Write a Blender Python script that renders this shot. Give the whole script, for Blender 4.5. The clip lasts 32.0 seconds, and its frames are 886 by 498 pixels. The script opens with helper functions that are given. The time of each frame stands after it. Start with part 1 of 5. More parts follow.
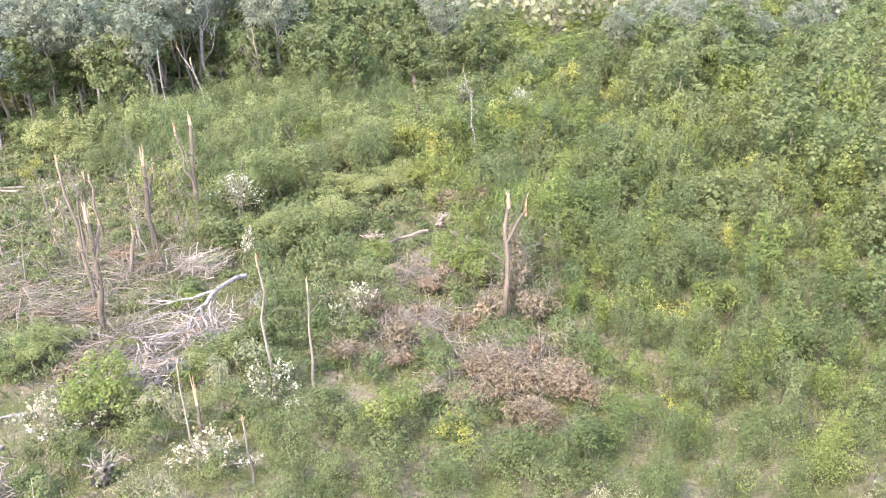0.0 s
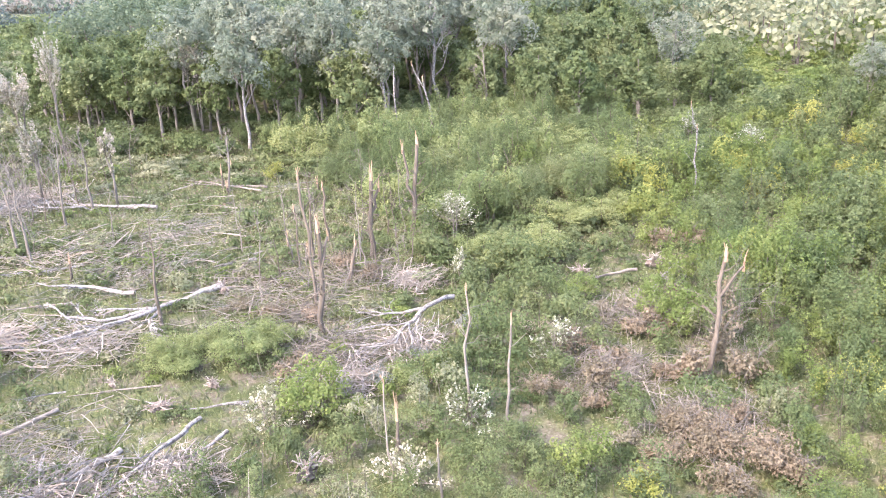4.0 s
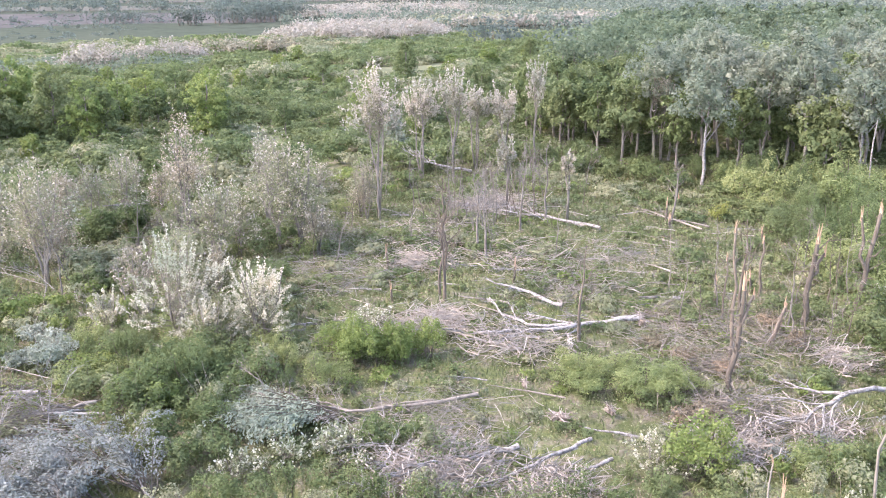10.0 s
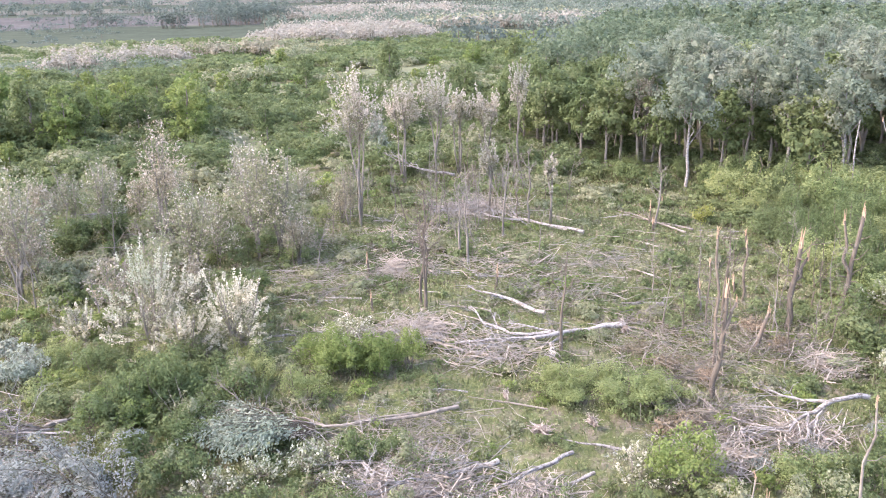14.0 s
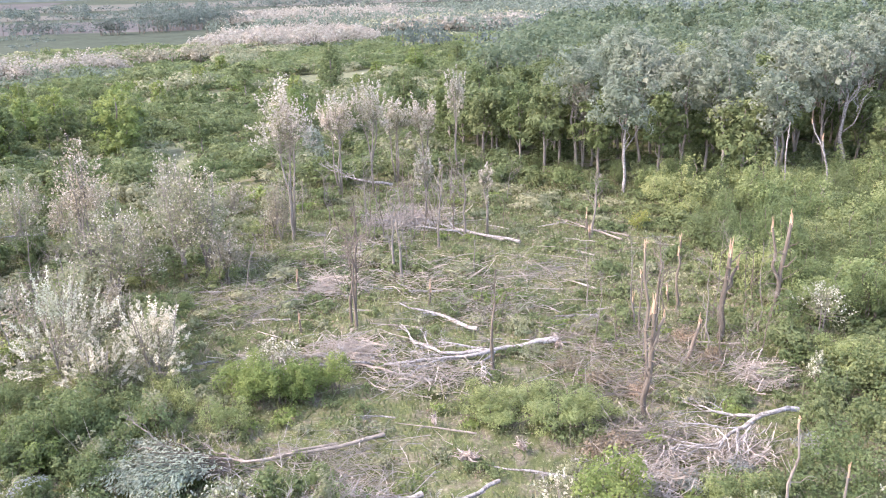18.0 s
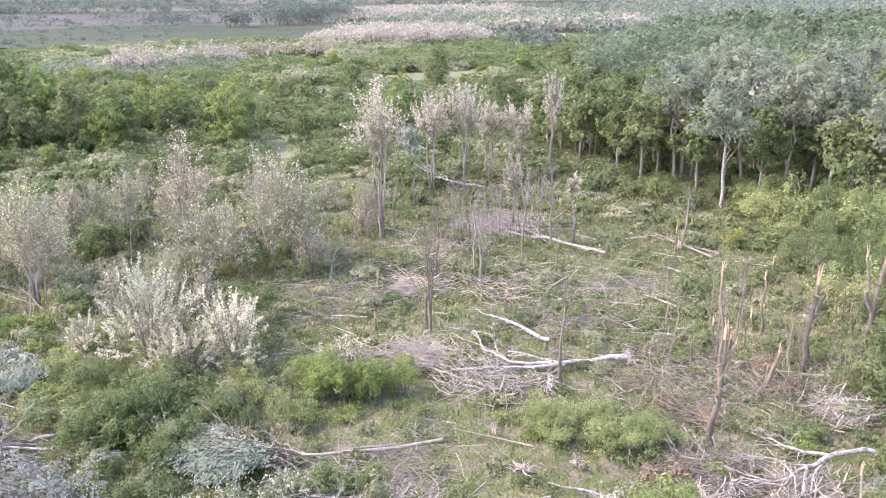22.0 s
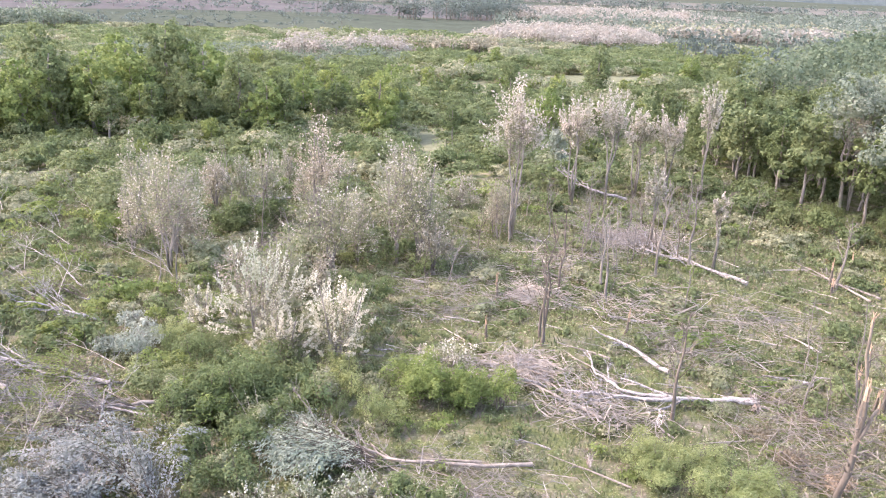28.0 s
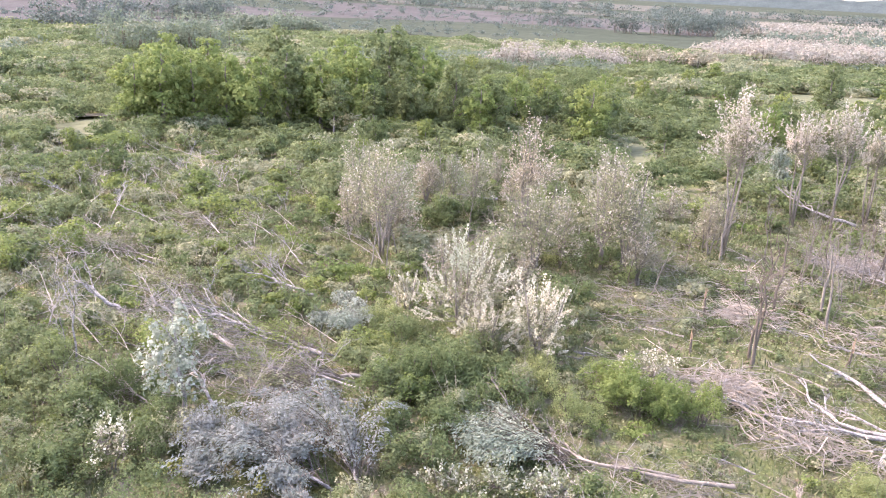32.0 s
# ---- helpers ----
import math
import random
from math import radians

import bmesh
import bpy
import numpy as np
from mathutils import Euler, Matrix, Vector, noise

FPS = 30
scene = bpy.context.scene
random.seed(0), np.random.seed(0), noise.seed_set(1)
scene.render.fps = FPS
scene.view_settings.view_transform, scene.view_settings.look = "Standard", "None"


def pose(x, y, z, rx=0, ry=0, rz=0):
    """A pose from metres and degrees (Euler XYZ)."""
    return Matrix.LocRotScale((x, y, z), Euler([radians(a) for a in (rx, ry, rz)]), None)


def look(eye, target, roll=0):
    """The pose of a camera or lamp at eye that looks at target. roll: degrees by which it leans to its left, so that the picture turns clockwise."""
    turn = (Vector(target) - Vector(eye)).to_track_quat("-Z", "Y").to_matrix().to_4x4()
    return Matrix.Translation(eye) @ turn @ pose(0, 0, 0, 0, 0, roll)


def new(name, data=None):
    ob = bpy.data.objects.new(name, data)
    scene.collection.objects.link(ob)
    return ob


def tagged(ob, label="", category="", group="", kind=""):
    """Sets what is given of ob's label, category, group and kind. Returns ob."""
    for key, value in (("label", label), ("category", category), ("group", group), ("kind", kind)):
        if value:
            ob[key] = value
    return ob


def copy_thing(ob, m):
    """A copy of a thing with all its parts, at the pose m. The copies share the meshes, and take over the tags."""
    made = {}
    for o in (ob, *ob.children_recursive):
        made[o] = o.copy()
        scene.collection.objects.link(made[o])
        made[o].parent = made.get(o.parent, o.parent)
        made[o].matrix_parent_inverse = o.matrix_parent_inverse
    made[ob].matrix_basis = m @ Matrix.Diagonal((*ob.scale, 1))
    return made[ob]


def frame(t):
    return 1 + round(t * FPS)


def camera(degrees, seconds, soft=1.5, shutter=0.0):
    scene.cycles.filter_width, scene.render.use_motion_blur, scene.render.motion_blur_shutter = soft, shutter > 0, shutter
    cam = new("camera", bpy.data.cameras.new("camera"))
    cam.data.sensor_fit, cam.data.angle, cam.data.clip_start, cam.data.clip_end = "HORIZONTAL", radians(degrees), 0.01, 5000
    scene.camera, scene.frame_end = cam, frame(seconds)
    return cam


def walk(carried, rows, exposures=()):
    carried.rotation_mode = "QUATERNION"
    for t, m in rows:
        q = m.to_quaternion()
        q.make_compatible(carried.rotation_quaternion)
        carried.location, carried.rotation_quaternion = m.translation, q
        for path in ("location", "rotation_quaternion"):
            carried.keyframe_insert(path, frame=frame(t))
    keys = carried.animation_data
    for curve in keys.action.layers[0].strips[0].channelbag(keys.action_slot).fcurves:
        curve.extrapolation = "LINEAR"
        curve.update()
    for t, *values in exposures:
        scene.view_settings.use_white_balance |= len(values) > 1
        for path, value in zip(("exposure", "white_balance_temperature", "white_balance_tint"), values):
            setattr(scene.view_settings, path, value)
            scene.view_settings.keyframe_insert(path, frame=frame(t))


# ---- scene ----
cam = camera(56.46, 32.0, soft=1.05)
PATH = [
    (0, look((-0.860, 0.026, 17.280), (5.919, 6.429, 13.668), -3.72)),
    (0.5, look((-0.891, -0.015, 17.461), (5.426, 6.859, 13.876), -3.88)),
    (1, look((-0.914, -0.027, 17.632), (5.000, 7.215, 14.086), -3.73)),
    (1.5, look((-0.925, -0.016, 17.777), (4.900, 7.317, 14.270), -3.61)),
    (2, look((-0.928, -0.001, 17.902), (4.881, 7.357, 14.421), -3.57)),
    (2.5, look((-0.930, 0.010, 18.022), (4.850, 7.400, 14.560), -3.57)),
    (4.5, look((-0.981, 0.063, 18.553), (3.533, 8.354, 15.255), -2.65)),
    (5, look((-0.964, 0.078, 18.636), (3.125, 8.605, 15.385), -2.46)),
    (5.5, look((-0.896, 0.143, 18.645), (2.798, 8.867, 15.443), -2.38)),
    (6, look((-0.771, 0.255, 18.585), (2.537, 9.153, 15.441), -2.32)),
    (6.5, look((-0.623, 0.367, 18.499), (2.275, 9.425, 15.407), -2.22)),
    (7, look((-0.512, 0.409, 18.452), (1.960, 9.609, 15.411), -1.97)),
    (7.5, look((-0.459, 0.332, 18.489), (1.575, 9.655, 15.498), -1.92)),
    (8, look((-0.466, 0.131, 18.633), (1.154, 9.542, 15.667), -1.68)),
    (8.5, look((-0.519, -0.174, 18.871), (0.678, 9.305, 15.918), -1.40)),
    (9, look((-0.590, -0.554, 19.180), (0.246, 8.968, 16.240), -1.33)),
    (9.5, look((-0.647, -0.963, 19.516), (-0.181, 8.586, 16.581), -1.12)),
    (10, look((-0.675, -1.343, 19.834), (-0.618, 8.214, 16.892), -1.02)),
    (10.5, look((-0.685, -1.625, 20.086), (-0.826, 7.930, 17.140), -0.91)),
    (11, look((-0.677, -1.759, 20.244), (-0.844, 7.794, 17.293), -1.06)),
    (12, look((-0.589, -1.691, 20.345), (-0.687, 7.870, 17.415), -1.41)),
    (13, look((-0.390, -1.243, 20.255), (-0.349, 8.319, 17.328), -1.47)),
    (14, look((-0.126, -0.471, 20.074), (0.071, 9.084, 17.132), -1.47)),
    (14.5, look((0.028, -0.088, 20.037), (0.298, 9.467, 17.102), -1.52)),
    (16.5, look((0.920, 0.583, 20.412), (1.465, 10.115, 17.439), -2.18)),
    (17, look((1.145, 0.725, 20.482), (1.758, 10.257, 17.522), -2.08)),
    (18, look((1.567, 1.011, 20.551), (2.319, 10.539, 17.612), -2.12)),
    (19, look((1.965, 1.271, 20.541), (2.834, 10.790, 17.604), -2.11)),
    (20, look((2.342, 1.405, 20.552), (3.353, 10.912, 17.619), -2.15)),
    (21, look((2.715, 1.313, 20.703), (3.769, 10.810, 17.752), -2.10)),
    (21.5, look((2.930, 1.150, 20.858), (3.326, 10.700, 17.919), -1.68)),
    (22, look((3.204, 0.946, 21.041), (2.715, 10.497, 18.116), -0.91)),
    (22.5, look((3.523, 0.831, 21.193), (2.852, 10.362, 18.240), -0.72)),
    (23, look((3.849, 0.868, 21.282), (3.170, 10.391, 18.307), -0.81)),
    (24, look((4.435, 1.241, 21.313), (3.814, 10.750, 18.283), -0.67)),
    (24.5, look((4.608, 1.502, 21.281), (4.049, 11.017, 18.258), -0.47)),
    (26.5, look((4.738, 2.697, 20.994), (3.684, 12.186, 18.018), 1.23)),
    (27, look((4.732, 2.981, 20.918), (3.120, 12.391, 17.942), 1.79)),
    (27.5, look((4.714, 3.201, 20.854), (2.771, 12.551, 17.889), 2.04)),
    (28, look((4.697, 3.330, 20.800), (2.448, 12.616, 17.848), 2.12)),
    (28.5, look((4.684, 3.374, 20.738), (1.965, 12.533, 17.787), 2.47)),
    (29, look((4.651, 3.383, 20.650), (1.400, 12.372, 17.715), 2.76)),
    (29.5, look((4.595, 3.368, 20.544), (0.955, 12.208, 17.612), 2.94)),
    (30, look((4.518, 3.311, 20.431), (0.682, 12.071, 17.506), 2.98)),
    (31, look((4.348, 3.071, 20.212), (0.271, 11.722, 17.291), 2.76)),
    (32, look((4.189, 2.773, 19.999), (-0.261, 11.245, 17.097), 2.83)),
]
walk(cam, PATH, [(0, 3.27, 6900, 21), (5, 3.30, 6600, 25), (8, 3.22, 6560, 26), (10.5, 3.03, 6640, 24), (24, 3.11, 6760, 27), (32, 3.18, 7050, 30)])

# ---- light ----
SUN_AZIMUTH, SUN_HEIGHT = -100.0, 48.0
world = bpy.data.worlds.new("sky")
scene.world = world
world.use_nodes = True
_n = world.node_tree.nodes
_sky = _n.new("ShaderNodeTexSky")
_sky.sky_type, _sky.sun_disc = "NISHITA", False
_sky.sun_elevation, _sky.sun_rotation = radians(SUN_HEIGHT), radians(SUN_AZIMUTH)
_sky.air_density, _sky.dust_density = 1.0, 1.6
_n["Background"].inputs["Strength"].default_value = 0.15
world.node_tree.links.new(_sky.outputs[0], _n["Background"].inputs[0])
_sun = bpy.data.lights.new("sun", "SUN")
_sun.energy, _sun.angle, _sun.color = 0.82, radians(3.5), (1.0, 0.95, 0.86)
sun = new("sun", _sun)
_a, _e = radians(SUN_AZIMUTH), radians(SUN_HEIGHT)
_dir = Vector((math.sin(_a) * math.cos(_e), math.cos(_a) * math.cos(_e), math.sin(_e)))
sun.matrix_world = look(_dir * 100, (0, 0, 0))


# ---- materials ----
def material(name, rough=0.9):
    m = bpy.data.materials.new(name)
    m.use_nodes = True
    b = m.node_tree.nodes["Principled BSDF"]
    b.inputs["Roughness"].default_value = rough
    b.inputs["Specular IOR Level"].default_value = 0.25 if rough < 1 else 0.0
    return m, m.node_tree.nodes, m.node_tree.links, b


def ramp(nodes, links, source, stops):
    r = nodes.new("ShaderNodeValToRGB")
    e = r.color_ramp.elements
    while len(e) < len(stops):
        e.new(0.5)
    for el, (p, c) in zip(e, stops):
        el.position, el.color = p, (*c, 1)
    links.new(source, r.inputs[0])
    return r.outputs[0]


def noise_at(nodes, links, scale, detail=4.0, rough=0.6, coord="Position", stretch=None):
    if coord == "Position":
        c = nodes.new("ShaderNodeNewGeometry").outputs["Position"]
    else:
        c = nodes.new("ShaderNodeTexCoord").outputs["Object"]
    if stretch:
        m = nodes.new("ShaderNodeMapping")
        m.inputs["Scale"].default_value = stretch
        links.new(c, m.inputs["Vector"])
        c = m.outputs[0]
    n = nodes.new("ShaderNodeTexNoise")
    n.inputs["Scale"].default_value, n.inputs["Detail"].default_value = scale, detail
    n.inputs["Roughness"].default_value = rough
    links.new(c, n.inputs["Vector"])
    return n.outputs["Fac"]


def mixed(nodes, links, fac, a, b, blend="MIX"):
    m = nodes.new("ShaderNodeMix")
    m.data_type, m.blend_type = "RGBA", blend
    for socket, value in ((m.inputs[0], fac), (m.inputs[6], a), (m.inputs[7], b)):
        if isinstance(value, bpy.types.NodeSocket):
            links.new(value, socket)
        else:
            socket.default_value = value if isinstance(value, float) else (*value, 1)
    return m.outputs[2]


def bumped(nodes, links, bsdf, height, strength, distance):
    b = nodes.new("ShaderNodeBump")
    b.inputs["Strength"].default_value, b.inputs["Distance"].default_value = strength, distance
    links.new(height, b.inputs["Height"])
    links.new(b.outputs[0], bsdf.inputs["Normal"])


def leaf_material(name, dark, mid, light, see_through=0.5, gloss=0.1):
    """Leaves: each leaf has its own shade, drifting over metres, and lets some light through."""
    m, nodes, links, b = material(name, 0.55)
    rand = nodes.new("ShaderNodeNewGeometry").outputs["Random Per Island"]
    low, high = [tuple(m_ + (e_ - m_) * 0.6 for m_, e_ in zip(mid, end)) for end in (dark, light)]
    own = ramp(nodes, links, rand, [(0.0, low), (0.5, mid), (1.0, high)])
    tuft = ramp(nodes, links, noise_at(nodes, links, 1.1, 2.0), [(0.32, (0.8, 0.82, 0.8)), (0.68, (1.2, 1.18, 1.2))])
    drift = ramp(nodes, links, noise_at(nodes, links, 0.14, 3.0), [(0.3, (0.74, 0.82, 0.76)), (0.7, (1.22, 1.14, 1.1))])
    col = mixed(nodes, links, 1.0, mixed(nodes, links, 1.0, own, tuft, "MULTIPLY"), drift, "MULTIPLY")
    links.new(col, b.inputs["Base Color"])
    b.inputs["Specular IOR Level"].default_value = gloss
    t = nodes.new("ShaderNodeBsdfTranslucent")
    links.new(col, t.inputs["Color"])
    mix = nodes.new("ShaderNodeMixShader")
    mix.inputs[0].default_value = see_through
    links.new(b.outputs[0], mix.inputs[1])
    links.new(t.outputs[0], mix.inputs[2])
    links.new(mix.outputs[0], nodes["Material Output"].inputs["Surface"])
    return m


def bark_material(name, dark, light, scale=3.0, rough=0.9, spots=None):
    m, nodes, links, b = material(name, rough)
    f = noise_at(nodes, links, scale, 6.0, 0.7, "Object", (1, 1, 0.35))
    col = ramp(nodes, links, f, [(0.3, dark), (0.68, light)])
    if spots:
        s = noise_at(nodes, links, scale * 0.8, 3.0, 0.6, "Object", (1, 1, 2.2))
        k = ramp(nodes, links, s, [(0.5, (0, 0, 0)), (0.6, (1, 1, 1))])
        col = mixed(nodes, links, k, col, spots)
    tone = nodes.new("ShaderNodeObjectInfo").outputs["Random"]
    col = mixed(nodes, links, 1.0, col, ramp(nodes, links, tone, [(0, (0.8, 0.8, 0.8)), (1, (1.15, 1.12, 1.1))]), "MULTIPLY")
    links.new(col, b.inputs["Base Color"])
    bumped(nodes, links, b, f, 0.6, 0.05)
    return m


LEAF_GREEN = leaf_material("green_leaves", (0.083, 0.105, 0.046), (0.139, 0.165, 0.074), (0.205, 0.236, 0.112))
LEAF_BRIGHT = leaf_material("bright_young_leaves", (0.1, 0.135, 0.04), (0.16, 0.2, 0.065), (0.235, 0.28, 0.1), 0.5)
LEAF_YELLOW = leaf_material("yellow_green_leaves", (0.19, 0.195, 0.05), (0.27, 0.275, 0.08), (0.36, 0.35, 0.12), 0.5)
LEAF_FEATHER = leaf_material("feathery_locust_leaves", (0.14, 0.165, 0.065), (0.2, 0.23, 0.095), (0.27, 0.3, 0.135), 0.48)
LEAF_DARK = leaf_material("dark_forest_leaves", (0.076, 0.1, 0.042), (0.12, 0.15, 0.063), (0.17, 0.204, 0.09))
# dark forest green with the haze of distance mixed into the colour
LEAF_CANOPY = leaf_material("hazy_canopy_leaves", (0.078, 0.102, 0.06), (0.112, 0.14, 0.084), (0.15, 0.18, 0.112))
LEAF_MUTED = leaf_material("grey_green_leaves", (0.14, 0.145, 0.08), (0.21, 0.215, 0.125), (0.3, 0.3, 0.19), 0.42)
LEAF_SILVER = leaf_material("silver_leaves", (0.14, 0.16, 0.112), (0.186, 0.208, 0.15), (0.235, 0.256, 0.19), 0.5, 0.1)
LEAF_PALE = leaf_material("pale_withered_leaves", (0.245, 0.212, 0.165), (0.38, 0.34, 0.277), (0.54, 0.495, 0.42), 0.4)
LEAF_CREAM = leaf_material("cream_white_leaves", (0.32, 0.3, 0.215), (0.46, 0.438, 0.34), (0.64, 0.615, 0.5), 0.4)
LEAF_GROVE = leaf_material("far_blossom", (0.205, 0.182, 0.145), (0.285, 0.257, 0.21), (0.37, 0.336, 0.28), 0.35)
LEAF_BROWN = leaf_material("dry_brown_leaves", (0.125, 0.096, 0.063), (0.2, 0.157, 0.107), (0.285, 0.23, 0.165), 0.3)
LEAF_LIME = leaf_material("olive_young_leaves", (0.108, 0.136, 0.04), (0.162, 0.196, 0.062), (0.225, 0.258, 0.092), 0.5)
LEAF_DUSTY = leaf_material("dusty_olive_brown_leaves", (0.155, 0.138, 0.092), (0.24, 0.216, 0.15), (0.335, 0.305, 0.225), 0.3)
GRASS = leaf_material("grass_blades", (0.085, 0.1, 0.044), (0.13, 0.142, 0.066), (0.19, 0.182, 0.108), 0.35)
BARK_WHITE = bark_material("white_poplar_bark", (0.13, 0.116, 0.097), (0.335, 0.315, 0.284), 5.5, 0.9, (0.12, 0.104, 0.084))
BARK_GREY = bark_material("grey_bark", (0.105, 0.09, 0.072), (0.24, 0.21, 0.168))
BARK_BROWN = bark_material("brown_bark", (0.07, 0.056, 0.041), (0.16, 0.132, 0.099))
BARK_DEAD = bark_material("bleached_dead_wood", (0.18, 0.152, 0.118), (0.38, 0.338, 0.28), 2.5)
WOOD_SPLINT = bark_material("fresh_splintered_wood", (0.25, 0.165, 0.1), (0.42, 0.295, 0.195), 4.0)
ROOT_EARTH = bark_material("earthy_root_plate", (0.11, 0.086, 0.067), (0.245, 0.2, 0.163), 4.5)


def ground_material():
    m, nodes, links, b = material("forest_floor", 1.0)
    big = noise_at(nodes, links, 0.09, 5.0, 0.6)
    mid = noise_at(nodes, links, 0.7, 6.0, 0.65)
    fine = noise_at(nodes, links, 6.0, 5.0, 0.7)
    litter = ramp(nodes, links, fine, [(0.3, (0.11, 0.092, 0.068)), (0.55, (0.182, 0.157, 0.12)), (0.75, (0.28, 0.246, 0.2))])
    green = ramp(nodes, links, fine, [(0.3, (0.065, 0.078, 0.034)), (0.7, (0.13, 0.142, 0.064))])
    where = ramp(nodes, links, mid, [(0.36, (0, 0, 0)), (0.54, (1, 1, 1))])
    near = mixed(nodes, links, where, litter, green)
    wide = ramp(nodes, links, big, [(0.35, (0.8, 0.82, 0.78)), (0.65, (1.15, 1.12, 1.05))])
    links.new(mixed(nodes, links, 1.0, near, wide, "MULTIPLY"), b.inputs["Base Color"])
    bumped(nodes, links, b, fine, 0.8, 0.15)
    return m


def field_material(name, a, b_, scale=0.05):
    m, nodes, links, b = material(name, 1.0)
    f = noise_at(nodes, links, scale, 8.0, 0.7)
    g = noise_at(nodes, links, scale * 14, 4.0, 0.7)
    col = ramp(nodes, links, f, [(0.3, a), (0.7, b_)])
    tone = ramp(nodes, links, g, [(0.3, (0.75, 0.76, 0.72)), (0.7, (1.2, 1.18, 1.15))])
    links.new(mixed(nodes, links, 1.0, col, tone, "MULTIPLY"), b.inputs["Base Color"])
    return m


FLOOR = ground_material()
FIELD_GREEN = field_material("meadow_grass", (0.042, 0.052, 0.038), (0.066, 0.074, 0.054), 0.008)
FIELD_DRY = field_material("dry_pale_grass", (0.1, 0.108, 0.064), (0.145, 0.145, 0.09))
FIELD_PALE = field_material("pale_stubble", (0.075, 0.075, 0.062), (0.115, 0.11, 0.093), 0.01)
FIELD_BROWN = field_material("fallow_earth", (0.06, 0.058, 0.055), (0.094, 0.088, 0.081), 0.02)
SAND = field_material("sandy_track", (0.2, 0.18, 0.145), (0.27, 0.245, 0.2), 0.3)


# ---- mesh making ----
class Geo:
    """Collects tubes and leaves, and makes one mesh of them."""

    def __init__(self, seed=0):
        self.rng = np.random.default_rng(seed)
        self.v, self.f, self.mat, self.count = [], [], [], 0

    def add(self, verts, quads, mat=0):
        self.v.append(np.asarray(verts, np.float32))
        self.f.append(np.asarray(quads, np.int32) + self.count)
        self.mat.append(np.full(len(quads), mat, np.int32))
        self.count += len(verts)

    def tube(self, points, radii, sides=6, mat=0, rough=0.0):
        p = np.asarray(points, float)
        r = np.broadcast_to(np.asarray(radii, float), len(p))
        d = np.gradient(p, axis=0)
        d /= np.linalg.norm(d, axis=1, keepdims=True) + 1e-9
        ref = np.array([0, 0, 1.0]) if abs(d[:, 2]).mean() < 0.75 else np.array([1.0, 0, 0])
        a = np.cross(d, ref)
        a /= np.linalg.norm(a, axis=1, keepdims=True) + 1e-9
        b = np.cross(d, a)
        ang = np.linspace(0, 2 * math.pi, sides, endpoint=False)
        ring = np.cos(ang)[None, :, None] * a[:, None] + np.sin(ang)[None, :, None] * b[:, None]
        rr = r[:, None, None] * (1 + rough * (self.rng.random((len(p), sides, 1)) - 0.5))
        v = (p[:, None] + ring * rr).reshape(-1, 3)
        i, j = np.meshgrid(np.arange(len(p) - 1), np.arange(sides), indexing="ij")
        k = (j + 1) % sides
        q = np.stack([i * sides + j, i * sides + k, (i + 1) * sides + k, (i + 1) * sides + j], -1).reshape(-1, 4)
        if sides >= 4:
            n = len(p) - 1
            q = np.vstack([q, [[n * sides + s for s in (0, 1, 2, 3)]]]) if sides == 4 else q
            if sides == 6:
                q = np.vstack([q, [[n * sides + s for s in (0, 1, 2, 3)], [n * sides + s for s in (0, 3, 4, 5)]],
                               [[s for s in (3, 2, 1, 0)], [s for s in (5, 4, 3, 0)]]])
        self.add(v, q, mat)

    def leaves(self, c, size, n, mat=0, width=0.33, droop=0.0, rise=0.0, along=None, stray=0.55):
        """A pointed blade at each centre, facing about along n, or lying along the way given."""
        m, rng = len(c), self.rng
        size = np.broadcast_to(size, m)[:, None] * (0.7 + 0.6 * rng.random((m, 1)))
        n = n + stray * rng.normal(size=(m, 3))
        n /= np.linalg.norm(n, axis=1, keepdims=True) + 1e-9
        t = np.cross(n, rng.normal(size=(m, 3)))
        t /= np.linalg.norm(t, axis=1, keepdims=True) + 1e-9
        if along is not None:
            t = along + 0.4 * rng.normal(size=(m, 3))
            t /= np.linalg.norm(t, axis=1, keepdims=True) + 1e-9
            n = n - t * (n * t).sum(1, keepdims=True)
            n /= np.linalg.norm(n, axis=1, keepdims=True) + 1e-9
        t[:, 2] -= droop
        if rise:
            t = t * (1 - rise) + np.array([0, 0, rise])
            n = n - t * (n * t).sum(1, keepdims=True) / (t * t).sum(1, keepdims=True)
            n /= np.linalg.norm(n, axis=1, keepdims=True) + 1e-9
        b = np.cross(n, t)
        w = width * (0.8 + 0.5 * rng.random((m, 1)))
        v = np.stack([c - t * size * 0.5, c + b * size * w + n * size * 0.06, c + t * size * 0.5, c - b * size * w + n * size * 0.06], 1).reshape(-1, 3)
        self.add(v, np.arange(m * 4).reshape(m, 4), mat)

    def crown(self, lobes, count, size, mat=0, inner=0.6, droop=0.0, width=0.4, tufts=9, rise=0.0, tight=1.0, fine=False, core=False, stray=0.3):
        """Leaves over lobes (x, y, z, rx, rz): each lobe bears rounded tufts, with dark gaps between them."""
        L, rng = np.asarray(lobes, float), self.rng
        if not fine:
            count, size = max(8, int(count * 0.62)), size * 1.2
        w = L[:, 3] ** 2
        pick = rng.choice(len(L), count, p=w / w.sum())
        k = tufts
        d = rng.normal(size=(len(L), k, 3))
        d[..., 2] = d[..., 2] * 0.8 + 0.3
        d /= np.linalg.norm(d, axis=2, keepdims=True)
        heart = d * (inner + (1.0 - inner) * rng.random((len(L), k, 1)) ** 0.5)
        girth = (0.26 + 0.22 * rng.random((len(L), k))) * tight
        tuft = rng.integers(0, k, count)
        out = d[pick, tuft]
